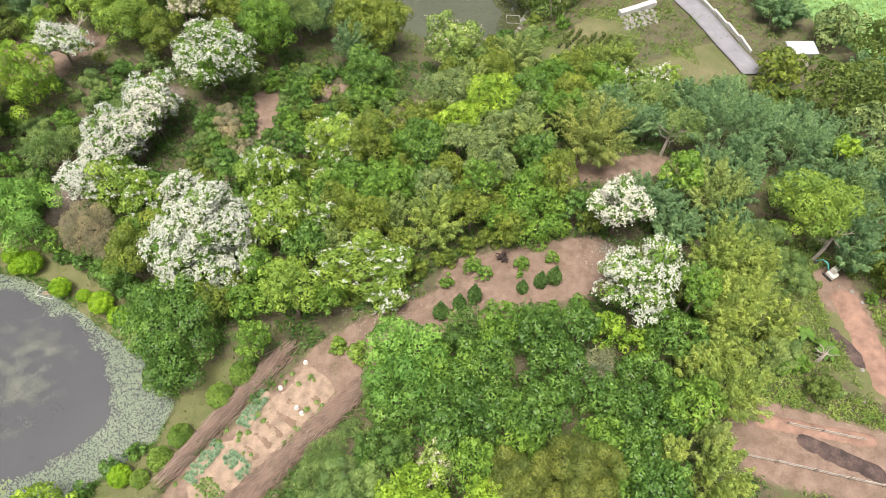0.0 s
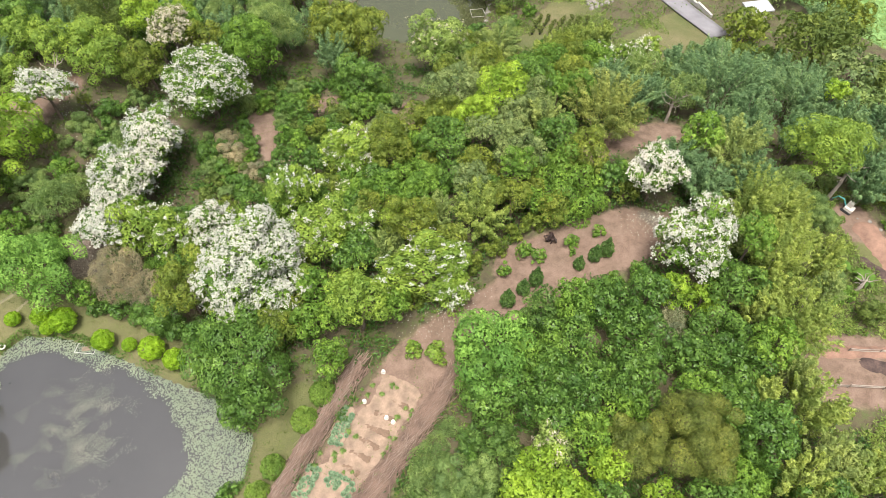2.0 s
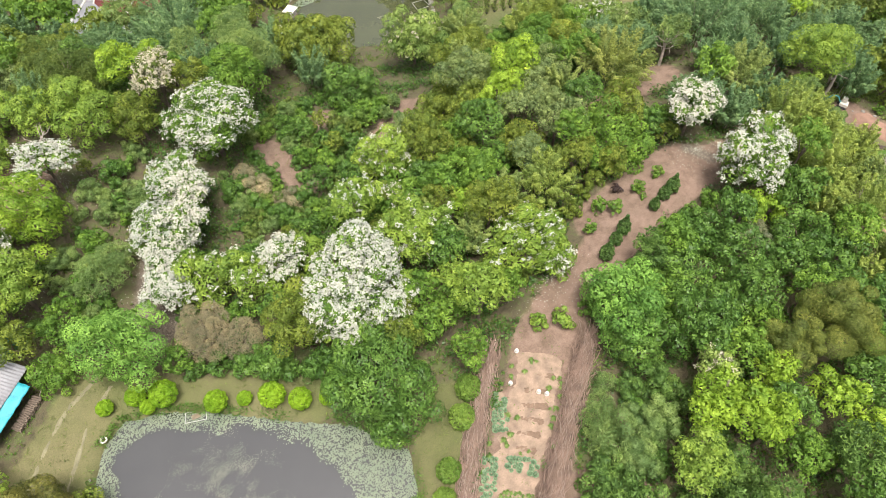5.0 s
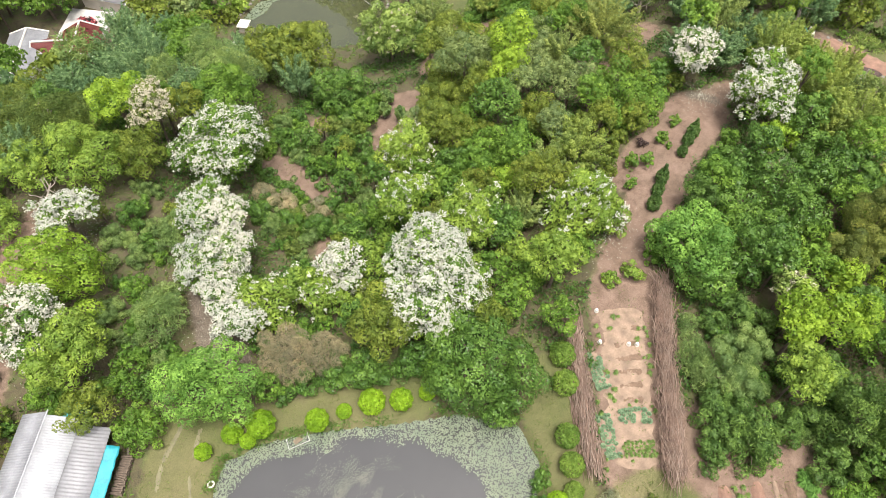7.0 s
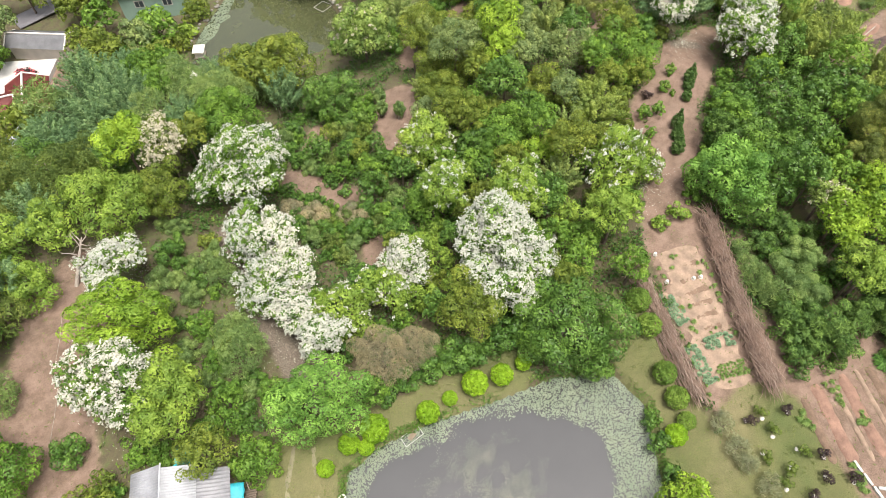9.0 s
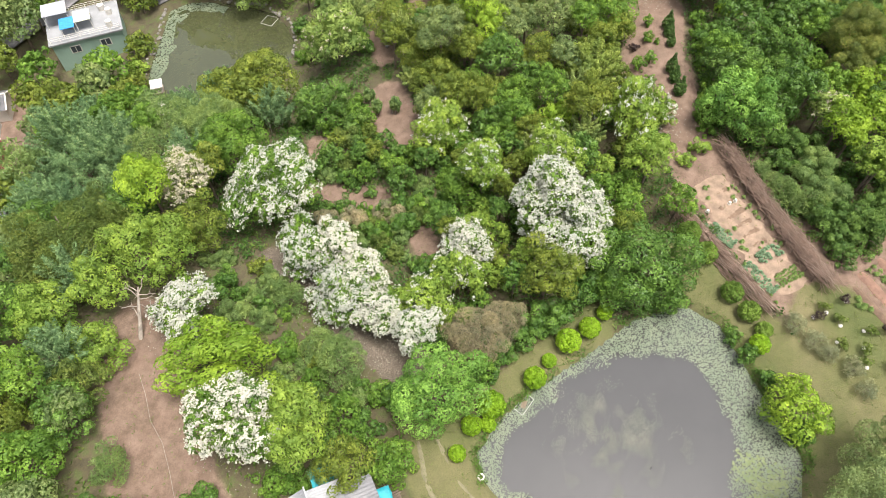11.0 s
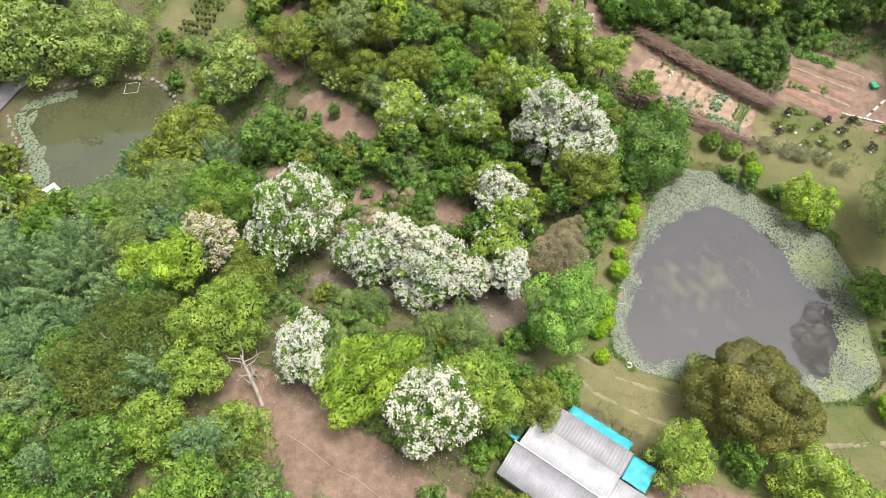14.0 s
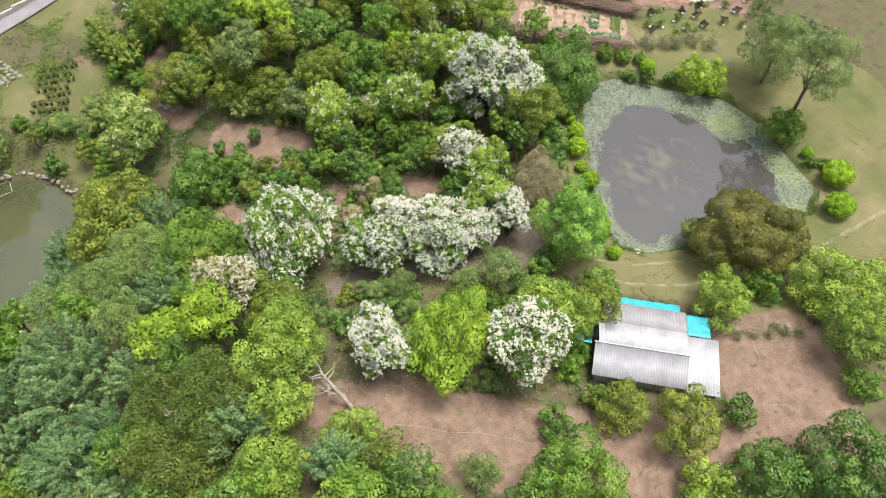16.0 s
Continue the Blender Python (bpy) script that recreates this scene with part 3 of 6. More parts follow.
grey(4.7, 45.8, 7.6, 2.8)
grey(49.3, 53.9, 3.5, 3.8)
grey(0.9, 59.1, 5.0, 3.3)
grey(-47.4, 88.3, 0.5, 2.8)
grey(-41.6, 91.7, -1.9, 3.1)
grey(-56.5, 68.3, 7.3, 1.8)
bamboo(-0.7, 39.6, 6.2, 3.9, "bamboo_yellow", "round clump of yellow-green bamboo by the path")
bamboo(9.3, 51.4, 6.1, 3.0)
bamboo(26.8, 42.1, 8.0, 3.5)
bamboo(-10.1, 37.9, 5.1, 2.3)
bamboo(10.7, 77.1, -5.3, 3.7)
lime(-8.4, 41.2, 4.5, 2.1)
lime(5.3, 55.7, 7.0, 3.0)
lime(1.6, 52.7, 6.1, 2.5)
lime(42.2, 48.7, 6.3, 1.4)
lime(13.9, 26.9, 7.5, 1.7)
lime(17.1, 26.3, 5.9, 1.7)
lime(-48.2, 59.9, 6.4, 4.3)
lime(-34.4, 76.4, 6.8, 2.9)
lime(-31.5, 81.0, 2.7, 2.6)
lime(-32.6, 12.8, 2.6, 2.9)
pale(1.6, 74.8, -1.9, 4.2)
pale(16.5, 106.1, -8.3, 7.6)
pale(16.1, 95.8, -6.1, 6.4)
bambooo(16.1, 51.0, 6.4, 5.1)
bambood(31.2, 53.2, 5.8, 5.6)
bambood(39.3, 50.7, 4.3, 4.8)
bambood(-27.0, 89.6, 0.8, 4.6)
bambood(-26.1, 78.5, 2.0, 3.5)
bambood(-26.3, 98.4, -2.2, 5.0)
bambood(-13.7, 88.6, -5.9, 4.0)
bambood(-29.7, 91.5, -2.1, 4.5)
bambood(-36.7, 92.7, -1.8, 4.1)
bambood(-32.2, 85.1, -0.2, 2.9)
bambood(-42.1, 90.1, -1.1, 3.3)
bambood(-35.4, 89.0, -1.7, 3.5)
bambood(-36.1, 93.7, -2.1, 3.6)
bambood(-44.2, 94.2, -2.8, 2.9)
brownish(48.7, 62.0, 1.6, 4.8)
brownish(-41.4, 79.4, 4.2, 4.1)
brownish(-43.4, 84.6, 3.3, 3.3)
brownish(-37.6, 83.8, 1.4, 3.2)
brownish(-54.2, 69.7, 5.3, 2.4)
brownish(-38.5, 79.5, 3.4, 2.6)
brownish(-45.0, 82.7, 1.4, 3.1)
yellow(34.7, 39.0, 8.8, 3.9)
lime(3.1, 12.5, 9.7, 1.7)
lime(-2.0, 13.1, 8.7, 2.2)
yellow(-13.5, 30.5, 8.1, 2.8)
yellow(-40.1, 72.3, 5.5, 4.1)
yellow(-51.8, 50.3, 7.0, 3.0)
lime(-0.6, 10.3, 9.5, 2.5)
yellow(-6.6, 9.3, 8.8, 2.4)
yellow(-45.3, 74.5, 5.6, 2.7)
yellow(-49.6, 77.5, 5.2, 3.0)
yellow(-50.6, 71.0, 4.6, 2.6)
yellow(-57.5, 35.1, 3.8, 2.9)
yellow(-62.3, 25.1, 3.8, 4.0)
yellow(-66.8, 28.6, 6.2, 3.3)
yellow(-68.9, 49.1, 4.0, 2.2)
bambooy(25.4, 34.1, 9.2, 3.5)
bambooy(24.8, 27.5, 8.9, 3.9)
bambooy(23.3, 21.3, 8.3, 3.5)
bambooy(20.2, 14.2, 10.4, 2.7)
casu(9.4, 13.3, 10.4, 3.7)
casu(5.2, 13.2, 9.9, 2.3)
reed(12.9, 23.9, 7.3, 2.0)
soft(-10.0, 16.4, 4.4, 1.8)
soft(-43.5, 50.9, 4.0, 2.4)
soft(-9.6, 13.6, 4.8, 2.2)
soft(-20.3, 79.5, 0.6, 3.8)
soft(-42.2, 53.8, 1.4, 2.0)
soft(-38.4, 59.2, 0.9, 1.9)
soft(-11.4, 82.3, -5.2, 3.9)
soft(-58.7, 63.7, 3.8, 1.8)
tungl(-7.2, 33.0, 7.4, 3.5)
tungl(-12.4, 40.8, 5.0, 2.1)
tungl(-12.2, 53.9, 2.0, 3.4)
tungl(-18.9, 46.4, 5.7, 2.8)
tungl(-16.3, 39.7, 6.7, 3.1)
tungl(-35.2, 46.2, 3.2, 3.3)
tungl(-11.6, 53.4, 0.6, 3.3)
tung(-27.4, 44.9, 3.4, 2.5)
tungl(-31.2, 44.3, 3.9, 2.5)
tungd(-22.3, 37.0, 6.1, 5.0)
olive(-29.0, 36.3, 6.5, 3.0)
yellow(-50.2, 51.5, 7.2, 3.1)
olive(-35.3, 71.0, 3.7, 3.2)
olive(-52.0, 46.1, 5.3, 2.3)
olive(-9.1, 79.7, -1.8, 4.2)
olive(-12.8, 82.6, -2.5, 3.9)
olive(-3.8, 57.9, 0.7, 3.0)
olive(-16.6, 97.6, -5.9, 3.5)
olive(-50.0, 29.8, 2.1, 2.0)
olive(0.6, 60.9, -1.6, 3.7)
olive(6.8, 67.5, -4.8, 4.0)
olive(-60.5, 50.1, 3.8, 2.5)
olive(-64.5, 47.2, 5.4, 2.9)
bare(-36.5, 40.7, 3.3, 2.8)
fresh_green(-43.3, 41.7, 4.9, 4.1)
tungb(-31.8, 73.7, 6.1, 2.6)
casd(-12.4, 11.6, 4.4, 2.2)
casd(-13.0, 8.6, 4.8, 2.3)
casd(-6.0, 4.9, 9.1, 2.9)
shrubd(-32.1, 35.4, 2.7, 2.2)
mango(-53.4, 28.0, 4.9, 4.8)
euca(-36.7, 5.7, 6.9, 4.4)
euca(-43.4, 8.7, 10.5, 4.4)
lime(2.9, 12.8, 8.7, 1.4)
lime(0.0, 11.8, 8.7, 1.4)
lime(-3.7, 12.1, 8.5, 1.9)
lime(6.4, 8.8, 8.5, 2.0)
lime(-0.1, 9.1, 8.6, 1.5)
lime(6.9, 5.1, 8.5, 2.0)
yellow(-7.2, 9.8, 8.6, 1.6)
pale(-0.3, 15.1, 8.6, 1.8)
bare(-33.7, 38.7, 2.8, 2.0)



olive(6.1, 113.3, -9.6, 2.6)
olive(-2.4, 107.4, -10.2, 2.3)
yellow(-6.6, 104.9, -10.6, 1.7)
olive(-9.4, 103.6, -10.4, 1.9)
for x, y, r in ((-10.6, 109.6, 1.3), (-12.6, 110.6, 1.2), (-14.6, 111.6, 1.2)):
    shrub(x, y, r, "fresh", "clipped green hedge bush before the house", 0.9)
dark(-56.9, 68.9, 6.4, 2.6)
olive(-60.0, 73.4, 5.6, 3.0)
yellow(-57.6, 76.0, 5.8, 3.0)

# ---- more wood between the large crowns ----
def taken(x, y, r):
    for a, b, c in CROWNS:
        if math.hypot(a - x, b - y) < 0.54 * (c + r):
            return True
    return False


def open_place(x, y, r):
    a, b = np.array([x]), np.array([y])
    if max(zone(a, b, LAWN)[0], zone(a, b, DIRT)[0], zone(a, b, GRAVEL)[0], zone(a, b, MEADOW)[0]) > 0.3:
        return True
    if inside_depth(a, b, NEAR_POND)[0] > -r * 0.8 or inside_depth(a, b, FAR_POND)[0] > -r * 0.7:
        return True
    return any(math.hypot(x - p, y - q) < k + r * 0.6 for p, q, k in KEPT_CLEAR)


# yards, roofs, beds and rides that stay free of trees: x, y, radius
KEPT_CLEAR = [(-58, 43, 6.0), (-53, 41, 3.0), (-15, 19, 7.0), (-32, 113, 9.0), (-2, 116, 8.0), (-20, 122, 5.0), (31, 88, 5.0), (41, 82, 4.0), (43, 90, 5.0), (50, 77, 3.0), (-25, 8, 5.0), (30, 15, 7.0), (38, 27, 5.0), (-19, 4, 7.0), (33, 74, 6.0), (-8, 100.5, 2.0), (-13, 96.5, 2.0), (-20, 121, 5.0), (-40, 48, 3.0), (-8, 62, 3.0), (-10.5, 94, 5.0), (-13, 98, 4.0), (15, 46.5, 2.2), (19.5, 47, 2.4), (17.5, 44.5, 1.2), (24.6, 50.2, 1.8), (-45.8, 71.3, 2.8), (-43.5, 69, 2.0)]


def fill(x0, x1, y0, y1, kinds, r0, r1, h0, h1, tries):
    """Trees of the given kinds, wherever the wood still has room."""
    rng = fresh()
    for _ in range(tries):
        x, y, r = rng.uniform(x0, x1), rng.uniform(y0, y1), rng.uniform(r0, r1)
        kind, h = kinds[rng.integers(len(kinds))], rng.uniform(h0, h1)
        if not taken(x, y, r) and not open_place(x, y, r):
            kind(x, y, float(land(x, y)) + h - 0.7 * r, r)


def young(x, y, z, r):
    return tree(x, y, z, r, "broad", "slender young green tree in the thicket", "young_tree", group="young trees")


def young_dark(x, y, z, r):
    return tree(x, y, z, r, "dark", "young dark green tree in the thicket", "young_tree", group="young trees")


def young_olive(x, y, z, r):
    return tree(x, y, z, r, "olive", "young olive-green tree with fine leaves", "young_tree", length=0.2, width=0.13, group="young trees")


def bush_thick(x, y, z, r):
    return shrub(x, y, r, "conifer", "dense dark green bush with pointed sprays", 1.3, 0.3, 0.1)


def bush(x, y, z, r):
    return shrub(x, y, r, "dark", "dark green leafy shrub on the slope")


def bush_brown(x, y, z, r):
    return shrub(x, y, r, "brownish", "brown-green shrub with dry tips")


def bush_fresh(x, y, z, r):
    return shrub(x, y, r, "broad", "fresh green rounded wild shrub")


def bush_soft(x, y, z, r):
    return shrub(x, y, r, "soft", "feathery pale green wild shrub", length=0.3, width=0.04)


fill(18, 50, 36, 61, [bambood, bambood, bamboo, bambood, bambood, soft], 2.2, 3.4, 5, 7, 260)
fill(17, 29, 8, 38, [bambooy, bambooy, bambooy, bamboo], 1.6, 2.6, 5.5, 8, 260)
fill(-16, -2, 3, 18, [bush_thick, bush_thick, bush], 0.9, 1.7, 2, 3, 420)
fill(-8, 20, -4, 27, [dark, dark, casd, broad, young_dark], 1.8, 3.0, 4.5, 7, 220)
fill(-12, 20, 37, 66, [olive, grey, dark, bamboo, olive, broad], 1.8, 3.2, 5, 8, 260)
fill(-30, -4, 30, 50, [young_dark, yellow, young, tungl, young_olive], 1.2, 2.2, 3, 5.5, 240)
fill(-20, 16, 38, 66, [young_olive, young_dark, bamboo, young, young_olive], 1.2, 2.0, 3, 5, 280)
fill(-30, -6, 48, 74, [bush, bush_brown, bush, bush_fresh, bush_soft], 0.6, 1.6, 1, 2, 520)
fill(-34, -6, 72, 101, [bambood, soft, olive, bambood, broad], 2.0, 3.6, 6, 9, 300)
fill(-62, -30, 70, 104, [dark, bambood, broad, bambood, olive], 2.0, 3.4, 5, 8, 300)
fill(-62, -10, 100, 135, [bambood, grey, olive, broad], 2.4, 4.2, 6, 9, 260)
fill(-10, 45, 104, 140, [pale, grey, olive, broad], 3.0, 5.0, 6, 10, 160)
fill(2, 20, 66, 88, [bush, bush_fresh, bush_soft, olive], 1.0, 2.2, 2, 4, 120)
for x, y, r in ((15.9, 70.9, 1.9), (18.0, 71.9, 2.0), (20.4, 72.3, 2.0), (22.6, 72.4, 1.8), (17.4, 69.0, 1.6), (24.8, 73.0, 1.5)):
    bamboo(x, y, float(land(x, y)) + 3.2, r, "bamboo_yellow", "fresh green bamboo clump beside the clearing")
fill(14, 48, 61, 69, [bush_fresh, bush_soft, olive, bush_soft], 0.9, 1.7, 1.5, 3, 110)
for x, y in ((22.5, 67.0), (26.0, 66.2), (29.0, 67.4)):
    tungl(x, y, float(land(x, y)) + 2.2, 1.9)
fill(44, 75, 30, 110, [grey, brownish, broad, bambood, olive], 2.6, 4.4, 5, 8, 150)
fill(-52, -28, 38, 50, [dark, bush, bush_fresh, broad], 1.0, 1.8, 2, 4, 120)
fill(-54, -36, 48, 70, [bush_soft, bush_fresh, bush_soft, bush, olive], 0.7, 1.5, 1.5, 3, 170)
fill(-78, -60, 66, 104, [dark, broad, grey, bambood], 2.4, 3.8, 5, 8, 80)
fill(27, 48, 4, 40, [bush_soft, bush_fresh, bush_brown, bush_soft], 0.5, 1.5, 1, 2, 300)
fill(-20, 60, -16, -4, [dark, broad, olive], 2.4, 3.8, 5, 8, 60)
fill(-62, -50, 46, 58, [bush, olive, bush_fresh], 0.8, 1.5, 1.5, 3, 60)
fill(-72, -60, 44, 66, [broad, olive, dark], 1.8, 2.8, 4, 5.5, 30)


# ---- low growth, pads and petals ----
def scatter(name, p, up, size, slim, mat, label, category, flat=0.0, group=""):
    """Very many small leaves as one covering."""
    rng = fresh()
    k = len(p)
    n = rng.normal(0, 1, (k, 3)) * (1 - flat) + np.array([0, 0, up])
    s = size * rng.uniform(0.6, 1.4, k)
    v, f = cards(p, n, rng.normal(0, 1, (k, 3)), s, s * slim, 0.1)
    me = mesh_from(name, v, f)
    me.materials.append(mat)
    return tagged(new(name, me), label, category, group, "stuff")


def spots(rng, count, x0, x1, y0, y1, test):
    x, y = rng.uniform(x0, x1, count), rng.uniform(y0, y1, count)
    ok = test(x, y)
    x, y = x[ok], y[ok]
    return np.stack([x, y, land(x, y)], -1)


def ragged_ground(x, y):
    return np.sin(x * 0.9 + np.sin(y * 0.7) * 1.5) + np.sin(y * 1.1 + x * 0.3)


def wooded(x, y):
    bare_ground = np.maximum.reduce([zone(x, y, LAWN), zone(x, y, DIRT), zone(x, y, GRAVEL)])
    wet = np.maximum(inside_depth(x, y, NEAR_POND), inside_depth(x, y, FAR_POND))
    patch = np.sin(x * 0.9 + np.sin(y * 0.7) * 1.5) + np.sin(y * 1.1 + x * 0.3)
    return (bare_ground < 0.4) & (wet < -0.1) & (patch > -0.9)


rng = np.random.default_rng(5)
p = spots(rng, 40000, -70, 55, -6, 108, wooded)
p = np.repeat(p, 4, 0) + rng.normal(0, 0.2, (len(p) * 4, 3)) * (1, 1, 0.4) + (0, 0, 0.2)
scatter("undergrowth", p[::2], 0.9, 0.17, 0.5, LEAF["broad"], "low green undergrowth of weeds and ferns", "undergrowth")
scatter("undergrowth", p[1::2], 0.9, 0.16, 0.35, LEAF["olive"], "dull green and brown weeds under the trees", "undergrowth")
p = spots(rng, 15000, -36, 26, -6, 78, wooded)
p = np.repeat(p, 9, 0) + rng.normal(0, 0.3, (len(p) * 9, 3)) * (1, 1, 0.6) + (0, 0, 0.5)
scatter("ferns", p, 0.8, 0.17, 0.5, LEAF["dark"], "dark green ferns and saplings under the trees", "ferns")
p = spots(rng, 150000, -75, 65, -8, 112, lambda x, y: (zone(x, y, LAWN) > 0.5) & (np.maximum(inside_depth(x, y, NEAR_POND), inside_depth(x, y, FAR_POND)) < -0.1) & (np.sin(x * 0.8) + np.sin(y * 0.9 + x * 0.5) > rng.uniform(-1.6, 1.6, len(x))))
scatter("grass", p + (0, 0, 0.04), 0.7, 0.1, 0.3, LEAF["grass"], "short patchy grass tufts on the lawn", "grass")

p = spots(rng, 24000, 25, 44, 4, 42, lambda x, y: (zone(x, y, DIRT) < 0.5) & (ragged_ground(x, y) > rng.uniform(-1.2, 1.0, len(x))))
p = np.repeat(p, 3, 0) + rng.normal(0, 0.16, (len(p) * 3, 3)) * (1, 1, 0.4) + (0, 0, 0.2)
scatter("weeds", p, 0.8, 0.17, 0.35, LEAF["bamboo_yellow"], "fresh green weeds and creepers over the bank", "weeds")
p = spots(rng, 26000, 48, 100, 56, 122, lambda x, y: zone(x, y, MEADOW) > 0.4)
scatter("meadow", p + (0, 0, 0.06), 1.6, 0.24, 0.5, LEAF["pale"], "bright green meadow grass beyond the lane", "grass")
p = spots(rng, 9000, -72, -9, -2, 72, lambda x, y: (np.maximum(zone(x, y, DIRT), zone(x, y, LAWN)) > 0.4) & (inside_depth(x, y, NEAR_POND) < -0.2))
p = np.repeat(p, 4, 0) + rng.normal(0, 0.1, (len(p) * 4, 3)) * (1, 1, 0.3) + (0, 0, 0.08)
scatter("weeds", p, 0.8, 0.09, 0.35, LEAF["grass"], "small weeds scattered over bare soil and lawn", "weeds")

p = spots(rng, 9000, 8, 36, 70, 92, lambda x, y: (inside_depth(x, y, FAR_POND) < -0.4) & (ragged_ground(x * 0.6, y * 0.6) > rng.uniform(-0.6, 1.6, len(x))))
p = np.repeat(p, 3, 0) + rng.normal(0, 0.18, (len(p) * 3, 3)) * (1, 1, 0.4) + (0, 0, 0.2)
scatter("weeds", p, 0.8, 0.2, 0.35, LEAF["bamboo_yellow"], "fresh green weeds round the nursery plot", "weeds")

p = spots(rng, 60000, -56, -22, 8, 39, lambda x, y: (np.abs(inside_depth(x, y, NEAR_POND) + 0.25) < 0.35) & (ragged_ground(x, y) > rng.uniform(-1.4, 1.2, len(x))))
p[:, 2] = np.maximum(p[:, 2], 0.0)
p = np.repeat(p, 3, 0) + rng.normal(0, 0.12, (len(p) * 3, 3)) * (1, 1, 0.4) + (0, 0, 0.15)
scatter("bank_weeds", p, 0.7, 0.14, 0.3, LEAF["broad"], "green weeds fringing the pond's bank", "weeds")

PETAL_TREES = [(-36.9, 53.7, 4.5), (-33.9, 58.9, 4.5), (-38.5, 48, 4.0), (-52.3, 55.2, 4.0), (-44.9, 65.5, 3.5), (16.6, 36.5, 3.0), (-6, 30.5, 4.0), (-22.6, 37, 5.0)]
pp = []
for x, y, r in PETAL_TREES:
    q, d = rng.uniform(0, 6.28, 500), r * rng.uniform(0, 1.25, 500)
    a, b = x + d * np.cos(q), y + d * np.sin(q)
    pp.append(np.stack([a, b, land(a, b) + 0.09], -1))
scatter("fallen_petals", np.concatenate(pp), 2.0, 0.042, 0.8, BLOSSOM, "fallen white petals strewn under blossoming trees", "petals", 0.7)

PAD = leafy("lily_pad", (0.20, 0.225, 0.16), (0.30, 0.335, 0.245), 0.1, 0.6, 0.5)
PAD_GREEN = leafy("green_lily_pad", (0.19, 0.225, 0.10), (0.31, 0.35, 0.17), 0.1, 0.45, 0.6)
SCUM = leafy("floating_weed", (0.17, 0.17, 0.15), (0.25, 0.25, 0.215), 0.05, 0.7, 0.6)


def pads(name, count, box, test, level, r0, r1, mat, label):
    """Round floating leaves, each a small six-sided disc."""
    rng = fresh()
    x, y = rng.uniform(box[0], box[1], count), rng.uniform(box[2], box[3], count)
    ok = test(x, y, rng)
    x, y = x[ok], y[ok]
    k = len(x)
    r, q = rng.uniform(r0, r1, k), rng.uniform(0, 6.28, k)
    ring = q[:, None] + np.arange(6) * math.pi / 3
    v = np.stack([x[:, None] + r[:, None] * np.cos(ring), y[:, None] + r[:, None] * np.sin(ring), np.repeat(level + rng.uniform(0.008, 0.03, k)[:, None], 6, 1)], -1)
    me = mesh_from(name, v.reshape(-1, 3), np.arange(6 * k).reshape(k, 6))
    me.materials.append(mat)
    return tagged(new(name, me), label, "water plants", kind="stuff")


def ragged(x, y, s=1.0):
    return 0.5 * np.sin(x * 1.3 * s + np.sin(y * 1.7 * s)) + 0.5 * np.sin(y * 1.9 * s + 1.5 * np.sin(x * 0.9 * s))


BOX = (-55, -23, 9, 38)
pads("lily_pads", 145000, BOX, lambda x, y, g: (inside_depth(x, y, NEAR_POND) > -0.1) & (inside_depth(x, y, OPEN_WATER) + 0.5 * ragged(x, y) < g.uniform(-0.5, 0.35, len(x))) & ((x - 0.4 * y < -53) | (g.uniform(0, 1, len(x)) < 0.95)) & (g.uniform(0, 1, len(x)) < 0.8), NEAR_LEVEL, 0.035, 0.08, PAD, "dense grey-green lily pads along the pond edge")
pads("lily_pads", 24000, BOX, lambda x, y, g: (inside_depth(x, y, NEAR_POND) > -0.1) & (inside_depth(x, y, OPEN_WATER) < 0.2) & (x < -37) & (y < 20) & (ragged(x, y, 0.6) > g.uniform(-0.6, 0.6, len(x))), NEAR_LEVEL + 0.01, 0.08, 0.15, PAD_GREEN, "yellow-green lily pads in a pond corner")
pads("floating_weed", 420000, BOX, lambda x, y, g: (np.hypot((x + 39.5) / 5.5, (y - 26.5) / 6.0) + 0.3 * ragged(x, y, 0.8) < g.uniform(0.2, 1.0, len(x))) & (ragged(x, y, 0.7) + 0.8 * ragged(x + 5, y - 2, 1.9) > g.uniform(-0.5, 1.4, len(x))), NEAR_LEVEL - 0.006, 0.018, 0.042, SCUM, "pale weed drifting on the pond")
pads("lily_pads", 9000, (-8, 12, 98, 111), lambda x, y, g: (inside_depth(x, y, FAR_POND) > 0) & (inside_depth(x, y, FAR_POND) < 2.2 + ragged(x, y)) & (y > 101), FAR_LEVEL, 0.08, 0.16, PAD, "lily pads along the far pond's edge")


# ---- garden between the brush fences ----
def box(bm, x0, x1, y0, y1, z0, z1, bevel=0.0, mat=0):
    vs = [bm.verts.new((x, y, z)) for z in (z0, z1) for x, y in ((x0, y0), (x1, y0), (x1, y1), (x0, y1))]
    faces = [bm.faces.new([vs[i] for i in q]) for q in ((3, 2, 1, 0), (4, 5, 6, 7), (0, 1, 5, 4), (1, 2, 6, 5), (2, 3, 7, 6), (3, 0, 4, 7))]
    if bevel:
        bmesh.ops.bevel(bm, geom=list({e for f in faces for e in f.edges}), offset=bevel, segments=2, affect="EDGES")
    return bm


SOIL = plain("light_garden_soil", (0.27, 0.19, 0.135), 0.95, 0.3, 1.2, 0, 0.05, 12)
SOIL_DARK = plain("damp_turned_soil", (0.165, 0.108, 0.072), 0.95, 0.3, 1.5, 0, 0.05, 12)
SOIL_RED = plain("red_field_soil", (0.24, 0.14, 0.10), 0.95, 0.3, 1.0, 0, 0.05, 10)
STICK = plain("dry_brush_wood", (0.27, 0.18, 0.135), 0.9, 0.45, 1.0)
STICK_PALE = plain("bleached_brush_wood", (0.36, 0.265, 0.205), 0.9, 0.4, 1.0)


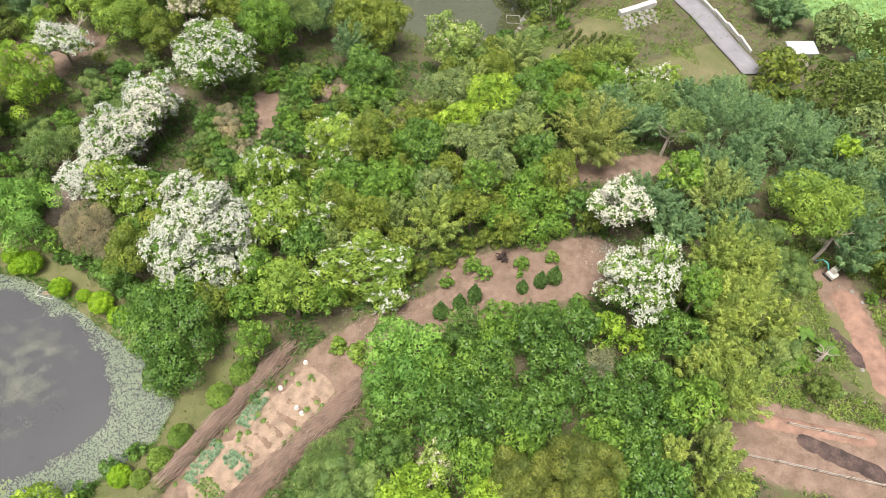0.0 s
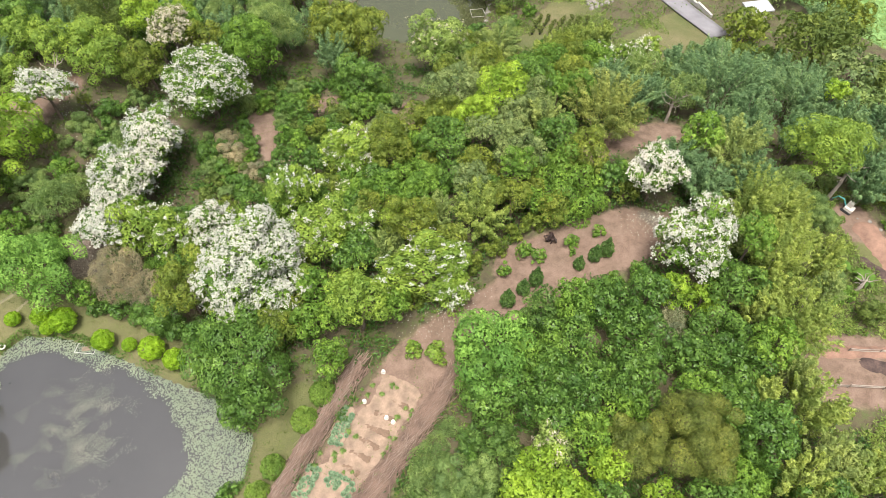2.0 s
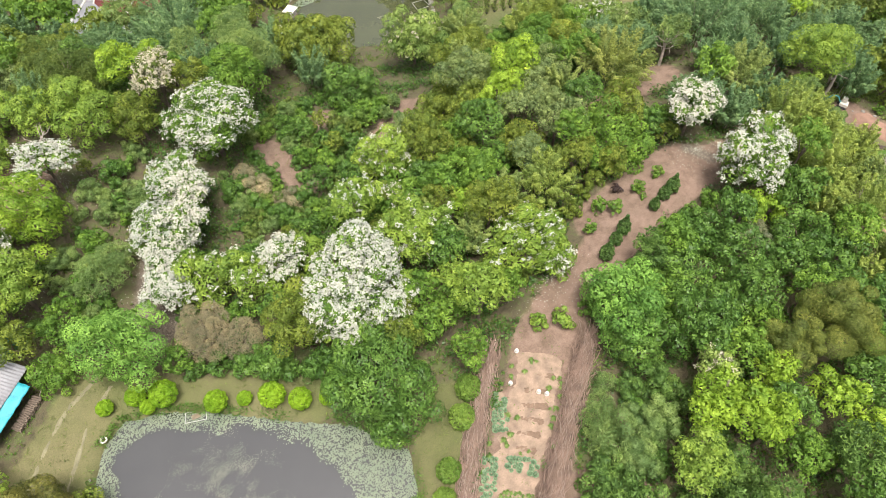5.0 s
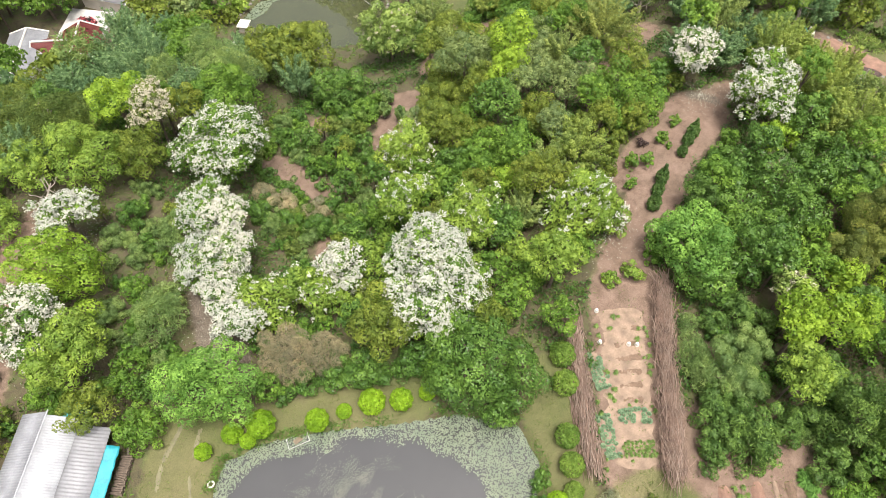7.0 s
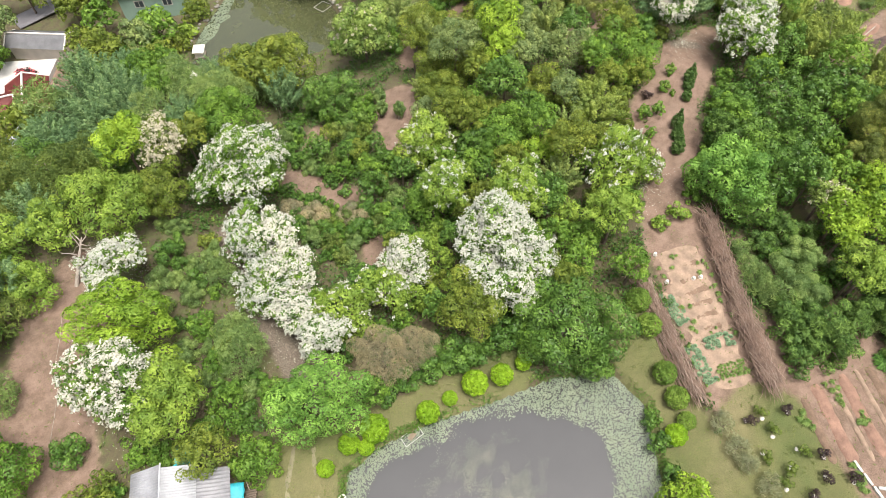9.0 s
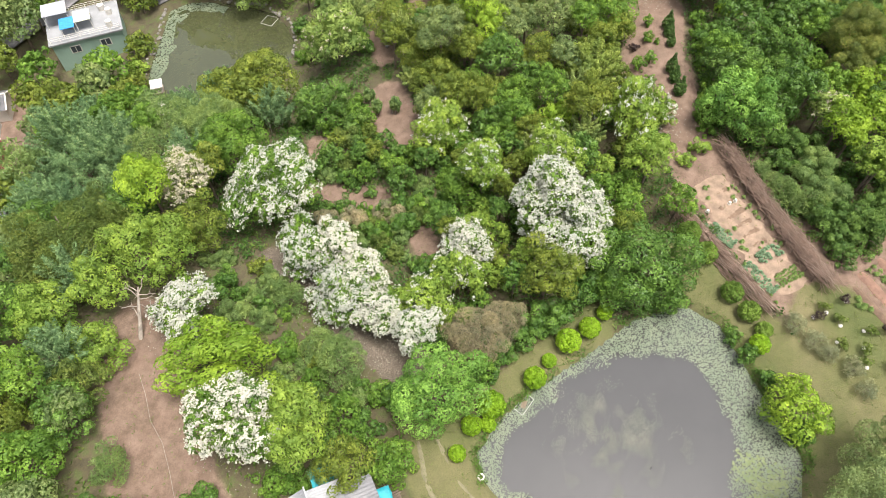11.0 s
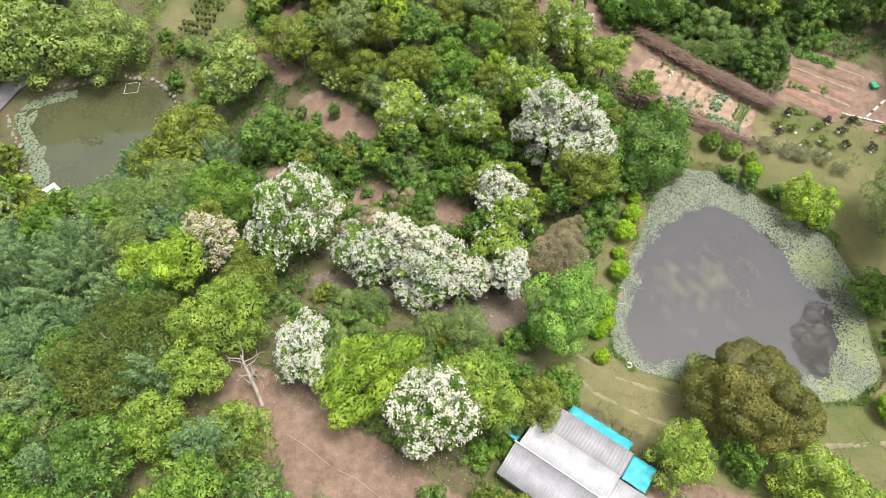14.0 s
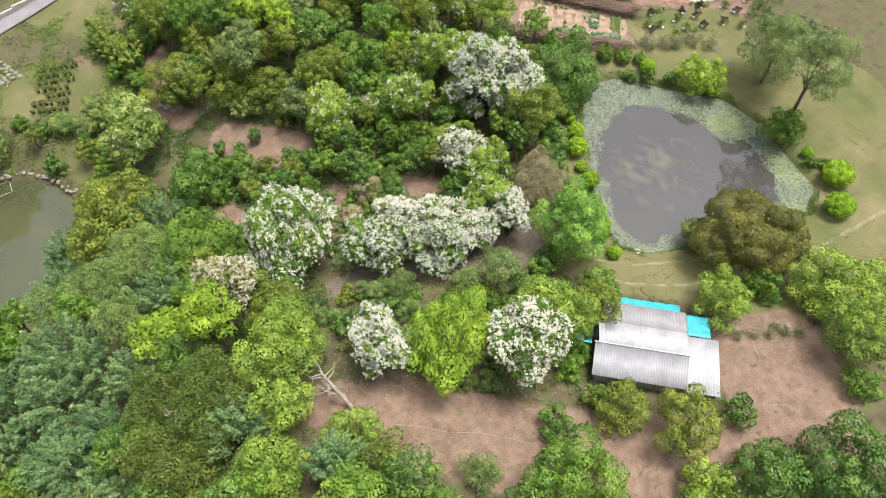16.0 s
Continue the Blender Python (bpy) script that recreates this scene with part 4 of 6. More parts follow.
def mound(name, ax, ay, bx, by, width, height, mat, label, category="garden bed", group="garden beds", sink=0.08):
    """A long rounded ridge of soil on the ground, from a to b."""
    rng = fresh()
    length = math.hypot(bx - ax, by - ay)
    n, m = max(16, int(length / 0.35)), 9
    ux, uy = (bx - ax) / length, (by - ay) / length
    vs = []
    for i in range(n + 1):
        for j in range(m):
            s, c = length * i / n, (j / (m - 1) - 0.5) * 2
            end = min(1.0, min(i, n - i) / 1.5)
            wob = 0.12 * width * noise.noise((ax + s * ux * 1.5, ay + s * uy * 1.5, c * 2))
            x, y = ax + ux * s - uy * (c * width / 2 * (0.6 + 0.4 * end) + wob), ay + uy * s + ux * (c * width / 2 * (0.6 + 0.4 * end) + wob)
            vs.append((x, y, float(land(x, y)) - sink + (height + sink) * (1 - c * c) ** 0.6 * (0.3 + 0.7 * end) + rng.uniform(-0.03, 0.03)))
    vs, base = np.array(vs), (ax, ay, float(land(ax, ay)))
    fs = np.array([(i * m + j, i * m + j + 1, (i + 1) * m + j + 1, (i + 1) * m + j) for i in range(n) for j in range(m - 1)])
    me = mesh_from(name, vs - base, fs)
    me.materials.append(mat)
    ob = new(name, me)
    ob.location = base
    return tagged(ob, label, category, group)


mound("garden_plot", -10.4, 24.6, -20.6, 13.6, 6.0, 0.1, SOIL, "strip of light dry garden soil between brush fences", "garden bed", "", 0.25)
for ax, ay, bx, by in ((-12.6, 23.2, -10.6, 21.7), (-13.7, 22.3, -11.6, 20.8), (-14.6, 21.4, -12.5, 19.8), (-15.4, 20.4, -13.5, 18.9), (-16.2, 19.4, -14.4, 18.0), (-16.9, 18.4, -15.3, 17.1)):
    mound("furrow", ax, ay, bx, by, 0.95, 0.11, SOIL_DARK, "short strip of dark freshly turned soil", "garden bed", "turned strips")
mound("vegetable_bed", -18.1, 17.5, -16.1, 15.9, 1.3, 0.18, SOIL, "raised soil bed planted with cabbages")
mound("vegetable_bed", -19.5, 15.6, -17.5, 14.0, 1.3, 0.18, SOIL, "raised soil bed of young vegetables")
mound("vegetable_bed", -15.6, 23.2, -17.2, 20.0, 1.5, 0.18, SOIL, "narrow vegetable bed beside the brush fence")
mound("vegetable_bed", -19.0, 18.6, -21.0, 15.5, 1.4, 0.18, SOIL, "narrow vegetable bed beside the brush fence")


def cabbage(scale=1.0):
    thing = new("cabbage")
    bm = bmesh.new()
    for ring, (n, r, tilt) in enumerate(((7, 0.24, 0.35), (6, 0.17, 0.8), (4, 0.09, 1.2))):
        for k in range(n):
            q = 6.283 * (k + 0.5 * ring) / n
            o, s = Vector((math.cos(q), math.sin(q), 0)), Vector((-math.sin(q), math.cos(q), 0))
            root, mid, tip = o * 0.02, o * r * 0.6 + Vector((0, 0, r * tilt * 0.7)), o * r + Vector((0, 0, r * tilt))
            w = r * 0.5
            a, b, c, d, e = (bm.verts.new(p * scale) for p in (root, mid + s * w, tip + s * w * 0.4, tip - s * w * 0.4, mid - s * w))
            bm.faces.new((a, b, c, d, e))
    me = bpy.data.meshes.new("leaves")
    bm.to_mesh(me)
    bm.free()
    part("leaves", me, LEAF["cabbage"], thing)
    return tagged(thing, "blue-green cabbage growing in the soil bed", "cabbage", "cabbages")


first_cabbage = cabbage()
first_cabbage.location = (-17.2, 16.8, float(land(-17.2, 16.8)) + 0.2)
rng = np.random.default_rng(11)


def cabbages(ax, ay, bx, by, rows, per, gap, lift):
    length = math.hypot(bx - ax, by - ay)
    ux, uy = (bx - ax) / length, (by - ay) / length
    for i in range(rows):
        for k in range(per):
            if rng.uniform() < 0.3:
                continue
            s, c = length * (k + 0.5) / per + rng.normal(0, 0.05), (i - (rows - 1) / 2) * gap + rng.normal(0, 0.04)
            x, y = ax + ux * s - uy * c, ay + uy * s + ux * c
            z = rng.uniform(0.75, 1.25)
            copy_thing(first_cabbage, pose(x, y, float(land(x, y)) + lift, 0, 0, rng.uniform(0, 360)) @ Matrix.Scale(z, 4))


cabbages(-18.1, 17.5, -16.1, 15.9, 4, 10, 0.32, 0.16)
cabbages(-15.6, 23.2, -17.2, 20.0, 4, 12, 0.32, 0.12)
cabbages(-19.0, 18.6, -21.0, 15.5, 4, 12, 0.32, 0.12)


def greens(leaf="pale", label="loose pale green leaf vegetable in the garden"):
    """A loose rosette of long pale leaves."""
    thing = new("leafy_vegetable")
    rng = fresh()
    k = 26
    q, h = rng.uniform(0, 6.28, k), rng.uniform(0.05, 0.3, k)
    p = np.stack([np.cos(q) * 0.16, np.sin(q) * 0.16, h], -1)
    v, f = cards(p, np.stack([np.cos(q) * 0.5, np.sin(q) * 0.5, np.ones(k)], -1), np.stack([np.cos(q), np.sin(q), np.full(k, 0.4)], -1), rng.uniform(0.14, 0.26, k), rng.uniform(0.04, 0.07, k), 0.3)
    part("leaves", mesh_from("leaves", v, f), LEAF[leaf], thing)
    return tagged(thing, label, "vegetable", "leaf vegetables")


first_greens = greens()
first_leafy = greens("fresh", "lush dark green leaf vegetable in the field")
first_leafy.location = (-10.6, 4.4, float(land(-10.6, 4.4)) + 0.1)
GREENS = [(-14.0, 24.1), (-12.8, 23.5), (-11.3, 23.7), (-11.2, 21.6), (-10.4, 21.4), (-15.7, 20.8), (-16.9, 19.4), (-17.2, 18.7), (-12.8, 18.6), (-15.1, 16.2), (-16.4, 17.4), (-20.2, 14.9), (-21.6, 15.1), (-12.2, 19.5), (-11.3, 20.2), (-18.6, 19.2), (-14.1, 17.2)]
first_greens.location = (-13.4, 24.6, float(land(-13.4, 24.6)) + 0.08)
for gx0, gy0 in GREENS:
    for _ in range(2):
        x, y = gx0 + rng.normal(0, 0.3), gy0 + rng.normal(0, 0.3)
        copy_thing(first_greens, pose(x, y, float(land(x, y)) + 0.08, 0, 0, rng.uniform(0, 360)) @ Matrix.Scale(rng.uniform(0.6, 1.2), 4))
for i in range(4):
    for k in range(8):
        x, y = -19.5 + 0.26 * k - 0.2 * i + rng.normal(0, 0.06), 15.7 - 0.21 * k - 0.28 * i + rng.normal(0, 0.06)
        copy_thing(first_greens, pose(x, y, float(land(x, y)) + 0.15, 0, 0, rng.uniform(0, 360)) @ Matrix.Scale(rng.uniform(0.6, 0.95), 4))

WHITE_PAINT = plain("white_plastic", (0.62, 0.58, 0.52), 0.5, 0.1, 4.0)


def bucket(x, y):
    thing = thing_at("bucket", x, y, "upturned white plastic bucket in the garden", "bucket", "white buckets")
    bm = bmesh.new()
    bmesh.ops.create_cone(bm, cap_ends=True, segments=18, radius1=0.18, radius2=0.14, depth=0.3, matrix=Matrix.Translation((0, 0, 0.25)))
    bmesh.ops.bevel(bm, geom=[e for e in bm.edges if abs(e.verts[0].co.z - e.verts[1].co.z) < 1e-4], offset=0.015, segments=2, affect="EDGES")
    part("body", bm, WHITE_PAINT, thing)
    bm = bmesh.new()
    bmesh.ops.create_cone(bm, cap_ends=True, segments=18, radius1=0.21, radius2=0.2, depth=0.035, matrix=Matrix.Translation((0, 0, 0.115)))
    part("rim", bm, WHITE_PAINT, thing)


for x, y in ((-12.3, 25.6), (-14.3, 23.3), (-12.6, 21.4), (-12.1, 20.9)):
    bucket(x, y)


def brush_fence(ax, ay, bx, by, wide, high, label):
    """A long heap of dry brush laid along a line; the top sticks are parts, the rest is joined."""
    rng = fresh()
    thing = thing_at("brush_fence", (ax + bx) / 2, (ay + by) / 2, label, "fence", "brush fences")
    base = np.array(thing.location)
    length = math.hypot(bx - ax, by - ay)
    u, s = np.array([(bx - ax) / length, (by - ay) / length, 0]), np.array([-(by - ay) / length, (bx - ax) / length, 0])
    shapes = []
    for k in range(10):
        L = rng.uniform(1.5, 3.2)
        pts = [(-L / 2, 0, 0), (-L / 6, *rng.normal(0, 0.06, 2)), (L / 6, *rng.normal(0, 0.06, 2)), (L / 2, *rng.normal(0, 0.1, 2))]
        v, f = tube(pts, [0.032, 0.028, 0.022, 0.01], 4)
        me = mesh_from("stick", v, f)
        me.materials.append(STICK if k % 2 else STICK_PALE)
        shapes.append((me, v, f))
    rest = []
    angle = math.degrees(math.atan2(u[1], u[0]))
    total = int(length * 62)
    for i in range(total):
        t, c = rng.uniform(0.02, 0.98), np.clip(rng.normal(0, 0.55), -1, 1)
        h = high * (1 - c * c) * rng.uniform(0.25, 1.0) if i >= 270 else high * (1 - c * c) * rng.uniform(0.8, 1.1)
        p = np.array([ax, ay, 0]) + u * t * length + s * c * wide / 2
        z = float(land(p[0], p[1])) + 0.06 + h
        m = pose(p[0] - base[0], p[1] - base[1], z - base[2], 0, rng.normal(0, 6), angle + rng.normal(0, 8) + (180 if rng.uniform() < 0.3 else 0))
        me, v, f = shapes[rng.integers(10)]
        if i < 270:
            ob = part("stick", me, None, thing)
            ob.matrix_basis = m
        else:
            rest.append((v @ np.array(m.to_3x3()).T + np.array(m.translation), f))
    v, f = join(rest)
    tagged(part("brushwood", mesh_from("brushwood", v, f), STICK, thing), kind="stuff")
    for k in range(int(length / 1.6)):
        t = (k + 0.5) * 1.6 / length
        p = np.array([ax, ay, 0]) + u * t * length + s * rng.choice((-1, 1)) * wide * 0.35
        z = float(land(p[0], p[1])) - base[2]
        v, f = tube([(p[0] - base[0], p[1] - base[1], z - 0.2), (p[0] - base[0] + rng.normal(0, 0.05), p[1] - base[1], z + high + 0.25)], [0.045, 0.035], 6)
        part("post", mesh_from("post", v, f), BARK, thing)
    return thing


brush_fence(-14.0, 27.2, -23.2, 15.8, 1.9, 0.9, "long low fence of dry brown brushwood beside the hedge")


# ---- clipped bushes and small conifers ----
def cone_bush(name, h, r, leaf, label, group, ball=False):
    """A dense clipped bush: a tapering column, or a ball."""
    rng = fresh()
    thing = tagged(new(name), label, "shrub", group)
    n = 34 if not ball else 30
    c, size = [], []
    for k in range(n):
        q = k * 2.4
        if ball:
            u = 1 - 2 * (k + 0.5) / n
            w = math.sqrt(1 - u * u)
            c.append((w * math.cos(q) * r * 0.68, w * math.sin(q) * r * 0.68, h * 0.52 + u * h * 0.34))
            size.append(r * 0.36)
        else:
            t = (k + 0.5) / n
            w = r * (0.25 + 0.75 * math.sin(math.pi * min(1, t * 0.75 + 0.28))) * (1.05 - t ** 3)
            c.append((math.cos(q) * w * 0.62, math.sin(q) * w * 0.62, 0.15 + t * (h - 0.35)))
            size.append(max(0.16, w * 0.48))
    (v, f), _, _ = leaves_on(rng, np.array(c), np.array(size), 1.7, 0.1, 0.05, tilt=0.5)
    part("foliage", mesh_from("foliage", v, f), LEAF[leaf], thing)
    v, f = tube([(0, 0, -0.15), (0, 0, h * 0.4)], [0.07, 0.05], 6)
    part("trunk", mesh_from("trunk", v, f), BARK, thing)
    return thing


def rows_of(model, places):
    """Sets the model at the first place and copies at the rest: x, y, scale."""
    rng = fresh()
    for k, (x, y, s) in enumerate(places):
        CROWNS.append((x, y, s))
        m = pose(x, y, float(land(x, y)), 0, 0, rng.uniform(0, 360)) @ Matrix.Diagonal((s, s, s * rng.uniform(0.9, 1.1), 1))
        if k == 0:
            model.matrix_basis = m
        else:
            copy_thing(model, m @ Matrix.Diagonal((1 / model.scale.x, 1 / model.scale.y, 1 / model.scale.z, 1)))


rows_of(cone_bush("cypress_shrub", 2.9, 0.7, "conifer", "small dark green cypress on the earth path", "path cypresses"),
        [(-0.2, 29.5, 0.95), (1.5, 30.4, 0.85), (2.9, 31.1, 0.9), (7.3, 32.0, 0.75), (9.0, 32.6, 0.85), (10.3, 33.0, 0.95)])
rows_of(cone_bush("hedge_shrub", 2.4, 0.95, "yellow", "clipped green shrub in a row by the brush fence", "hedge row"),
        [(-17.8, 24.6, 1.15), (-19.5, 22.6, 1.15), (-22.5, 19.3, 1.05), (-23.9, 17.4, 1.05), (-25.3, 15.8, 0.8)])
rows_of(cone_bush("ball_shrub", 1.9, 1.1, "clipped", "bright lime-green clipped ball shrub by the pond", "clipped ball shrubs", True),
        [(-28.9, 30.2, 0.7), (-31.1, 31.1, 0.95), (-33.2, 32.6, 1.1), (-35.5, 33.7, 0.65), (-37.8, 34.4, 0.95), (-41.7, 37.2, 1.15), (-44.0, 38.2, 0.85), (-43.3, 36.9, 0.65), (-46.7, 38.5, 0.7), (-52.3, 11.0, 1.55), (-55.3, 14.5, 1.45), (-47.9, 10.4, 0.6), (-27.0, 16.0, 0.9)])
shrub(5.7, 36.0, 0.6, "purple", "dark purple-leaved shrub on the bare earth")
for x, y, r in ((7.4, 34.8, 0.7), (10.4, 35.4, 0.65), (2.6, 34.8, 0.9), (3.8, 33.7, 0.8), (0.4, 32.9, 0.7), (7.2, 33.6, 0.35)):
    shrub(x, y, r, "broad", "thin green bush on the bare earth", 1.2)
for x, y, r in ((-19.0, 69.5, 0.9), (-18.2, 66.6, 0.8), (-19.6, 64.2, 0.7), (-20.4, 61.5, 1.0), (-21.0, 58.8, 0.8), (-16.8, 67.5, 0.7)):
    shrub(x, y, r, "dark", "round green shrub in the clearing")
for x, y, r in ((-24.2, 55.0, 1.8), (-26.5, 58.5, 1.7), (-27.0, 61.5, 1.4)):
    shrub(x, y, r, "twig", "dry brown bush in the clearing", 0.8, 0.2, 0.05)
for x, y, r in ((-26.6, 18.3, 0.9), (-28.2, 16.8, 1.0), (-30.0, 14.8, 0.9), (-43.8, 9.7, 1.2), (-49.2, 11.2, 0.8), (-50.0, 10.2, 0.8), (-34.0, 11.4, 1.2)):
    shrub(x, y, r, "dark", "green bush on the pond bank")
for x, y, r in ((-24.1, 13.3, 1.0), (-25.2, 11.4, 1.1), (-26.0, 10.2, 1.0), (-26.8, 8.0, 1.0), (-28.4, 6.8, 0.9)):
    reed(x, y, 0, r)
for x, y, r in ((-11.6, 13.4, 1.3), (-13.0, 12.2, 1.3), (-14.4, 11.0, 1.3), (-15.7, 10.0, 1.2), (-12.8, 10.4, 1.6), (-11.2, 11.4, 1.5), (-10.6, 9.2, 1.6), (-12.4, 8.4, 1.4), (-9.0, 7.4, 1.6), (-7.4, 6.0, 1.5)):
    bush_thick(x, y, 0, r)
for x, y, r in ((-10.3, 15.6, 1.3), (-8.9, 17.9, 1.2), (-9.6, 16.6, 1.2), (-10.9, 14.6, 1.0), (-7.6, 19.2, 1.0), (-8.4, 6.2, 1.0), (-3.7, 2.0, 1.1)):
    tree(x, y, float(land(x, y)) + r * 0.5, r, "soft", "arching clump of long pale green grass", "grass_shrub", length=0.5, width=0.035, tilt=0.9, cover=0.6, group="shrubs")
for x, y, r in ((-7.6, 14.4, 1.9), (-9.2, 12.2, 1.7), (-5.6, 14.2, 1.6)):
    shrub(x, y, r, "soft", "feathery pale green bush beside the shelter", 1.3, 0.24, 0.06)
for x, y, r in ((-4.8, 25.6, 1.0), (-3.2, 26.4, 1.0), (-1.4, 26.6, 1.0), (0.6, 26.6, 1.0), (2.8, 27.0, 1.0), (5.0, 27.8, 1.1), (7.2, 28.6, 1.0), (9.6, 29.2, 1.0), (12.2, 30.0, 1.0)):
    shrub(x, y, r, "broad", "leafy green bush at the path's edge", 1.3)
for x, y, r in ((-8.6, 31.8, 1.2), (-5.4, 33.6, 1.1), (-2.6, 34.6, 1.3), (0.2, 36.0, 1.2), (2.4, 37.2, 1.1), (4.6, 38.2, 1.1)):
    shrub(x, y, r, "olive", "dull green bush at the path's edge", 1.2)
for x, y, r in ((-38.5, 38.4, 1.1), (-36.5, 38.1, 1.3), (-34.6, 36.7, 1.2), (-32.8, 35.5, 1.3), (-30.8, 34.6, 1.1), (-29.2, 33.5, 1.2)):
    shrub(x, y, r, "dark", "leafy dark green bush behind the pond lawn", 1.1)
shrub(-7.6, 25.8, 1.1, "yellow", "low green bushes at the garden's head", 0.8)
shrub(-9.3, 26.7, 0.9, "yellow", "low green bushes at the garden's head", 0.8)
shrub(-58.3, 55.9, 1.5, "dark", "rounded dark green bush on the red yard", 0.9)
for x, y, r in ((-11.5, 65.5, 1.9), (-13.5, 63.6, 1.6), (-15.5, 61.2, 1.5), (-16.8, 58.4, 1.3)):
    shrub(x, y, r, "conifer", "dark green bush along the clearing", 0.9)
for x, y in ((-7.5, 64.5), (-5.5, 66.5), (-6.8, 62.2), (-9.5, 66.3)):
    bamboo(x, y, float(land(x, y)) + 1.2, 0.8, "soft", "thin young bamboo on the bare earth")


# ---- shed with the patched metal roof ----
def metal(name, color, rough=0.45):
    return plain(name, color, rough, 0.18, 0.8, 0.0, 0.0, 6.0)


ROOF_WHITE, ROOF_PALE, ROOF_GREY = metal("white_sheet_metal", (0.37, 0.37, 0.385), 0.6), metal("weathered_pale_sheet", (0.31, 0.31, 0.33), 0.6), metal("grey_corrugated_sheet", (0.25, 0.245, 0.255), 0.6)
TARP = plain("turquoise_tarp", (0.03, 0.31, 0.36), 0.5, 0.2, 2.0, 0, 0.02, 8)
PLANK = plain("grey_plank", (0.26, 0.21, 0.17), 0.9, 0.3, 2.0)
CONCRETE = plain("pale_concrete", (0.48, 0.46, 0.43), 0.9, 0.2, 0.7, 0, 0.01, 9)
shed = new("shed")
SX, SY, ST = -55.0, 48.0, math.degrees(math.atan2(-0.733, -0.68))
shed.matrix_basis = pose(SX, SY, 0.0, 0, 0, ST)
tagged(shed, "farm shed with a patched white and grey sheet-metal roof", "shed")
# in the shed: x along the ridge, y towards the pond (positive), z above the pond's water


def corrugated(name, x0, x1, ya, za, yb, zb, mat, pitch=0.22, depth=0.028, label=""):
    """A sloping ribbed sheet with an underside, from the edge a to the edge b."""
    n = int((x1 - x0) / (pitch / 4))
    vs, fs = [], []
    for side in (0.0, -0.035):
        for i in range(n + 1):
            x = x0 + (x1 - x0) * i / n
            d = depth * math.sin(2 * math.pi * (x - x0) / pitch) + side
            for t in (0.0, 0.5, 1.0):
                sag = -0.02 * math.sin(math.pi * t) * (1 + math.sin(x * 1.7))
                vs.append((x, ya + (yb - ya) * t, za + (zb - za) * t + d + sag))
    k = 3 * (n + 1)
    for o in (0, k):
        for i in range(n):
            for j in range(2):
                fs.append((o + 3 * i + j, o + 3 * i + 3 + j, o + 3 * i + 4 + j, o + 3 * i + 1 + j))
    for i in range(n):
        fs.append((3 * i, 3 * i + 3, k + 3 * i + 3, k + 3 * i))
        fs.append((3 * i + 2, 3 * i + 5, k + 3 * i + 5, k + 3 * i + 2))
    return part(name, mesh_from(name, np.array(vs), np.array(fs)), mat, shed, label)


# y is mirrored in this frame: the pond lies on the side of positive y
corrugated("roof_sheet", -0.6, 7.6, 0.03, 4.30, -2.7, 3.15, ROOF_PALE, label="weathered pale grey ribbed roof sheet")
corrugated("roof_sheet", -0.3, 7.65, 0.0, 4.34, 2.65, 3.72, ROOF_WHITE, label="bright white ribbed roof sheet")
corrugated("roof_sheet", 0.2, 7.75, 2.6, 3.62, 5.15, 3.15, ROOF_GREY, 0.3, 0.045, "grey corrugated roof sheet")
corrugated("roof_sheet", 7.55, 10.5, 2.5, 3.45, -2.85, 3.05, ROOF_WHITE, label="white lean-to roof sheet")


def cloth(x0, x1, y0, y1, z0, z1, name="tarp"):
    n, m = 16, 8
    vs = []
    for i in range(n + 1):
        for j in range(m + 1):
            x, y = x0 + (x1 - x0) * i / n, y0 + (y1 - y0) * j / m
            z = z0 + (z1 - z0) * j / m + 0.07 * noise.noise((x * 1.6, y * 1.6, 1.0)) - 0.05 * math.sin(math.pi * i / n)
            vs.append((x + 0.06 * noise.noise((0, y * 3, x)), y + 0.08 * noise.noise((x * 2.0, 7, 0)), z))
    fs = [(i * (m + 1) + j, (i + 1) * (m + 1) + j, (i + 1) * (m + 1) + j + 1, i * (m + 1) + j + 1) for i in range(n) for j in range(m)]
    ob = part(name, mesh_from(name, np.array(vs), np.array(fs)), TARP, shed, "turquoise plastic tarp")
    ob.modifiers.new("thickness", "SOLIDIFY").thickness = 0.015
    return ob


cloth(1.6, 7.3, 5.0, 6.15, 3.1, 2.75)
cloth(7.8, 9.9, 2.7, 5.15, 3.3, 2.9)
cloth(-2.2, -0.7, 0.6, 2.4, 2.9, 2.2)
bm = bmesh.new()
box(bm, -0.7, 7.7, -0.06, 0.06, 4.31, 4.40, 0.02)
part("ridge_cap", bm, ROOF_WHITE, shed)
for x in (-0.3, 2.5, 5.0, 7.4, 10.3):
    for y, top in ((-2.5, 3.15), (2.6, 3.5 if x > 7.5 else 3.6), (5.0, 3.0)):
        if x > 7.5 and y > 4:
            top = 2.8
        wx, wy = shed.matrix_basis @ Vector((x, y, 0)) @ Vector((1, 0, 0)), shed.matrix_basis @ Vector((x, y, 0)) @ Vector((0, 1, 0))
        bm = bmesh.new()
        box(bm, x - 0.06, x + 0.06, y - 0.06, y + 0.06, float(land(wx, wy)) - 0.2, top, 0.01)
        part("post", bm, PLANK, shed)
for y0, x0, x1 in ((-2.45, -0.3, 10.3), (2.55, 0.0, 10.3)):
    bm = bmesh.new()
    box(bm, x0, x1, y0 - 0.03, y0 + 0.03, 0.55, 2.95, 0.01)
    part("wall", bm, ROOF_PALE, shed, "wall of weathered metal sheets")
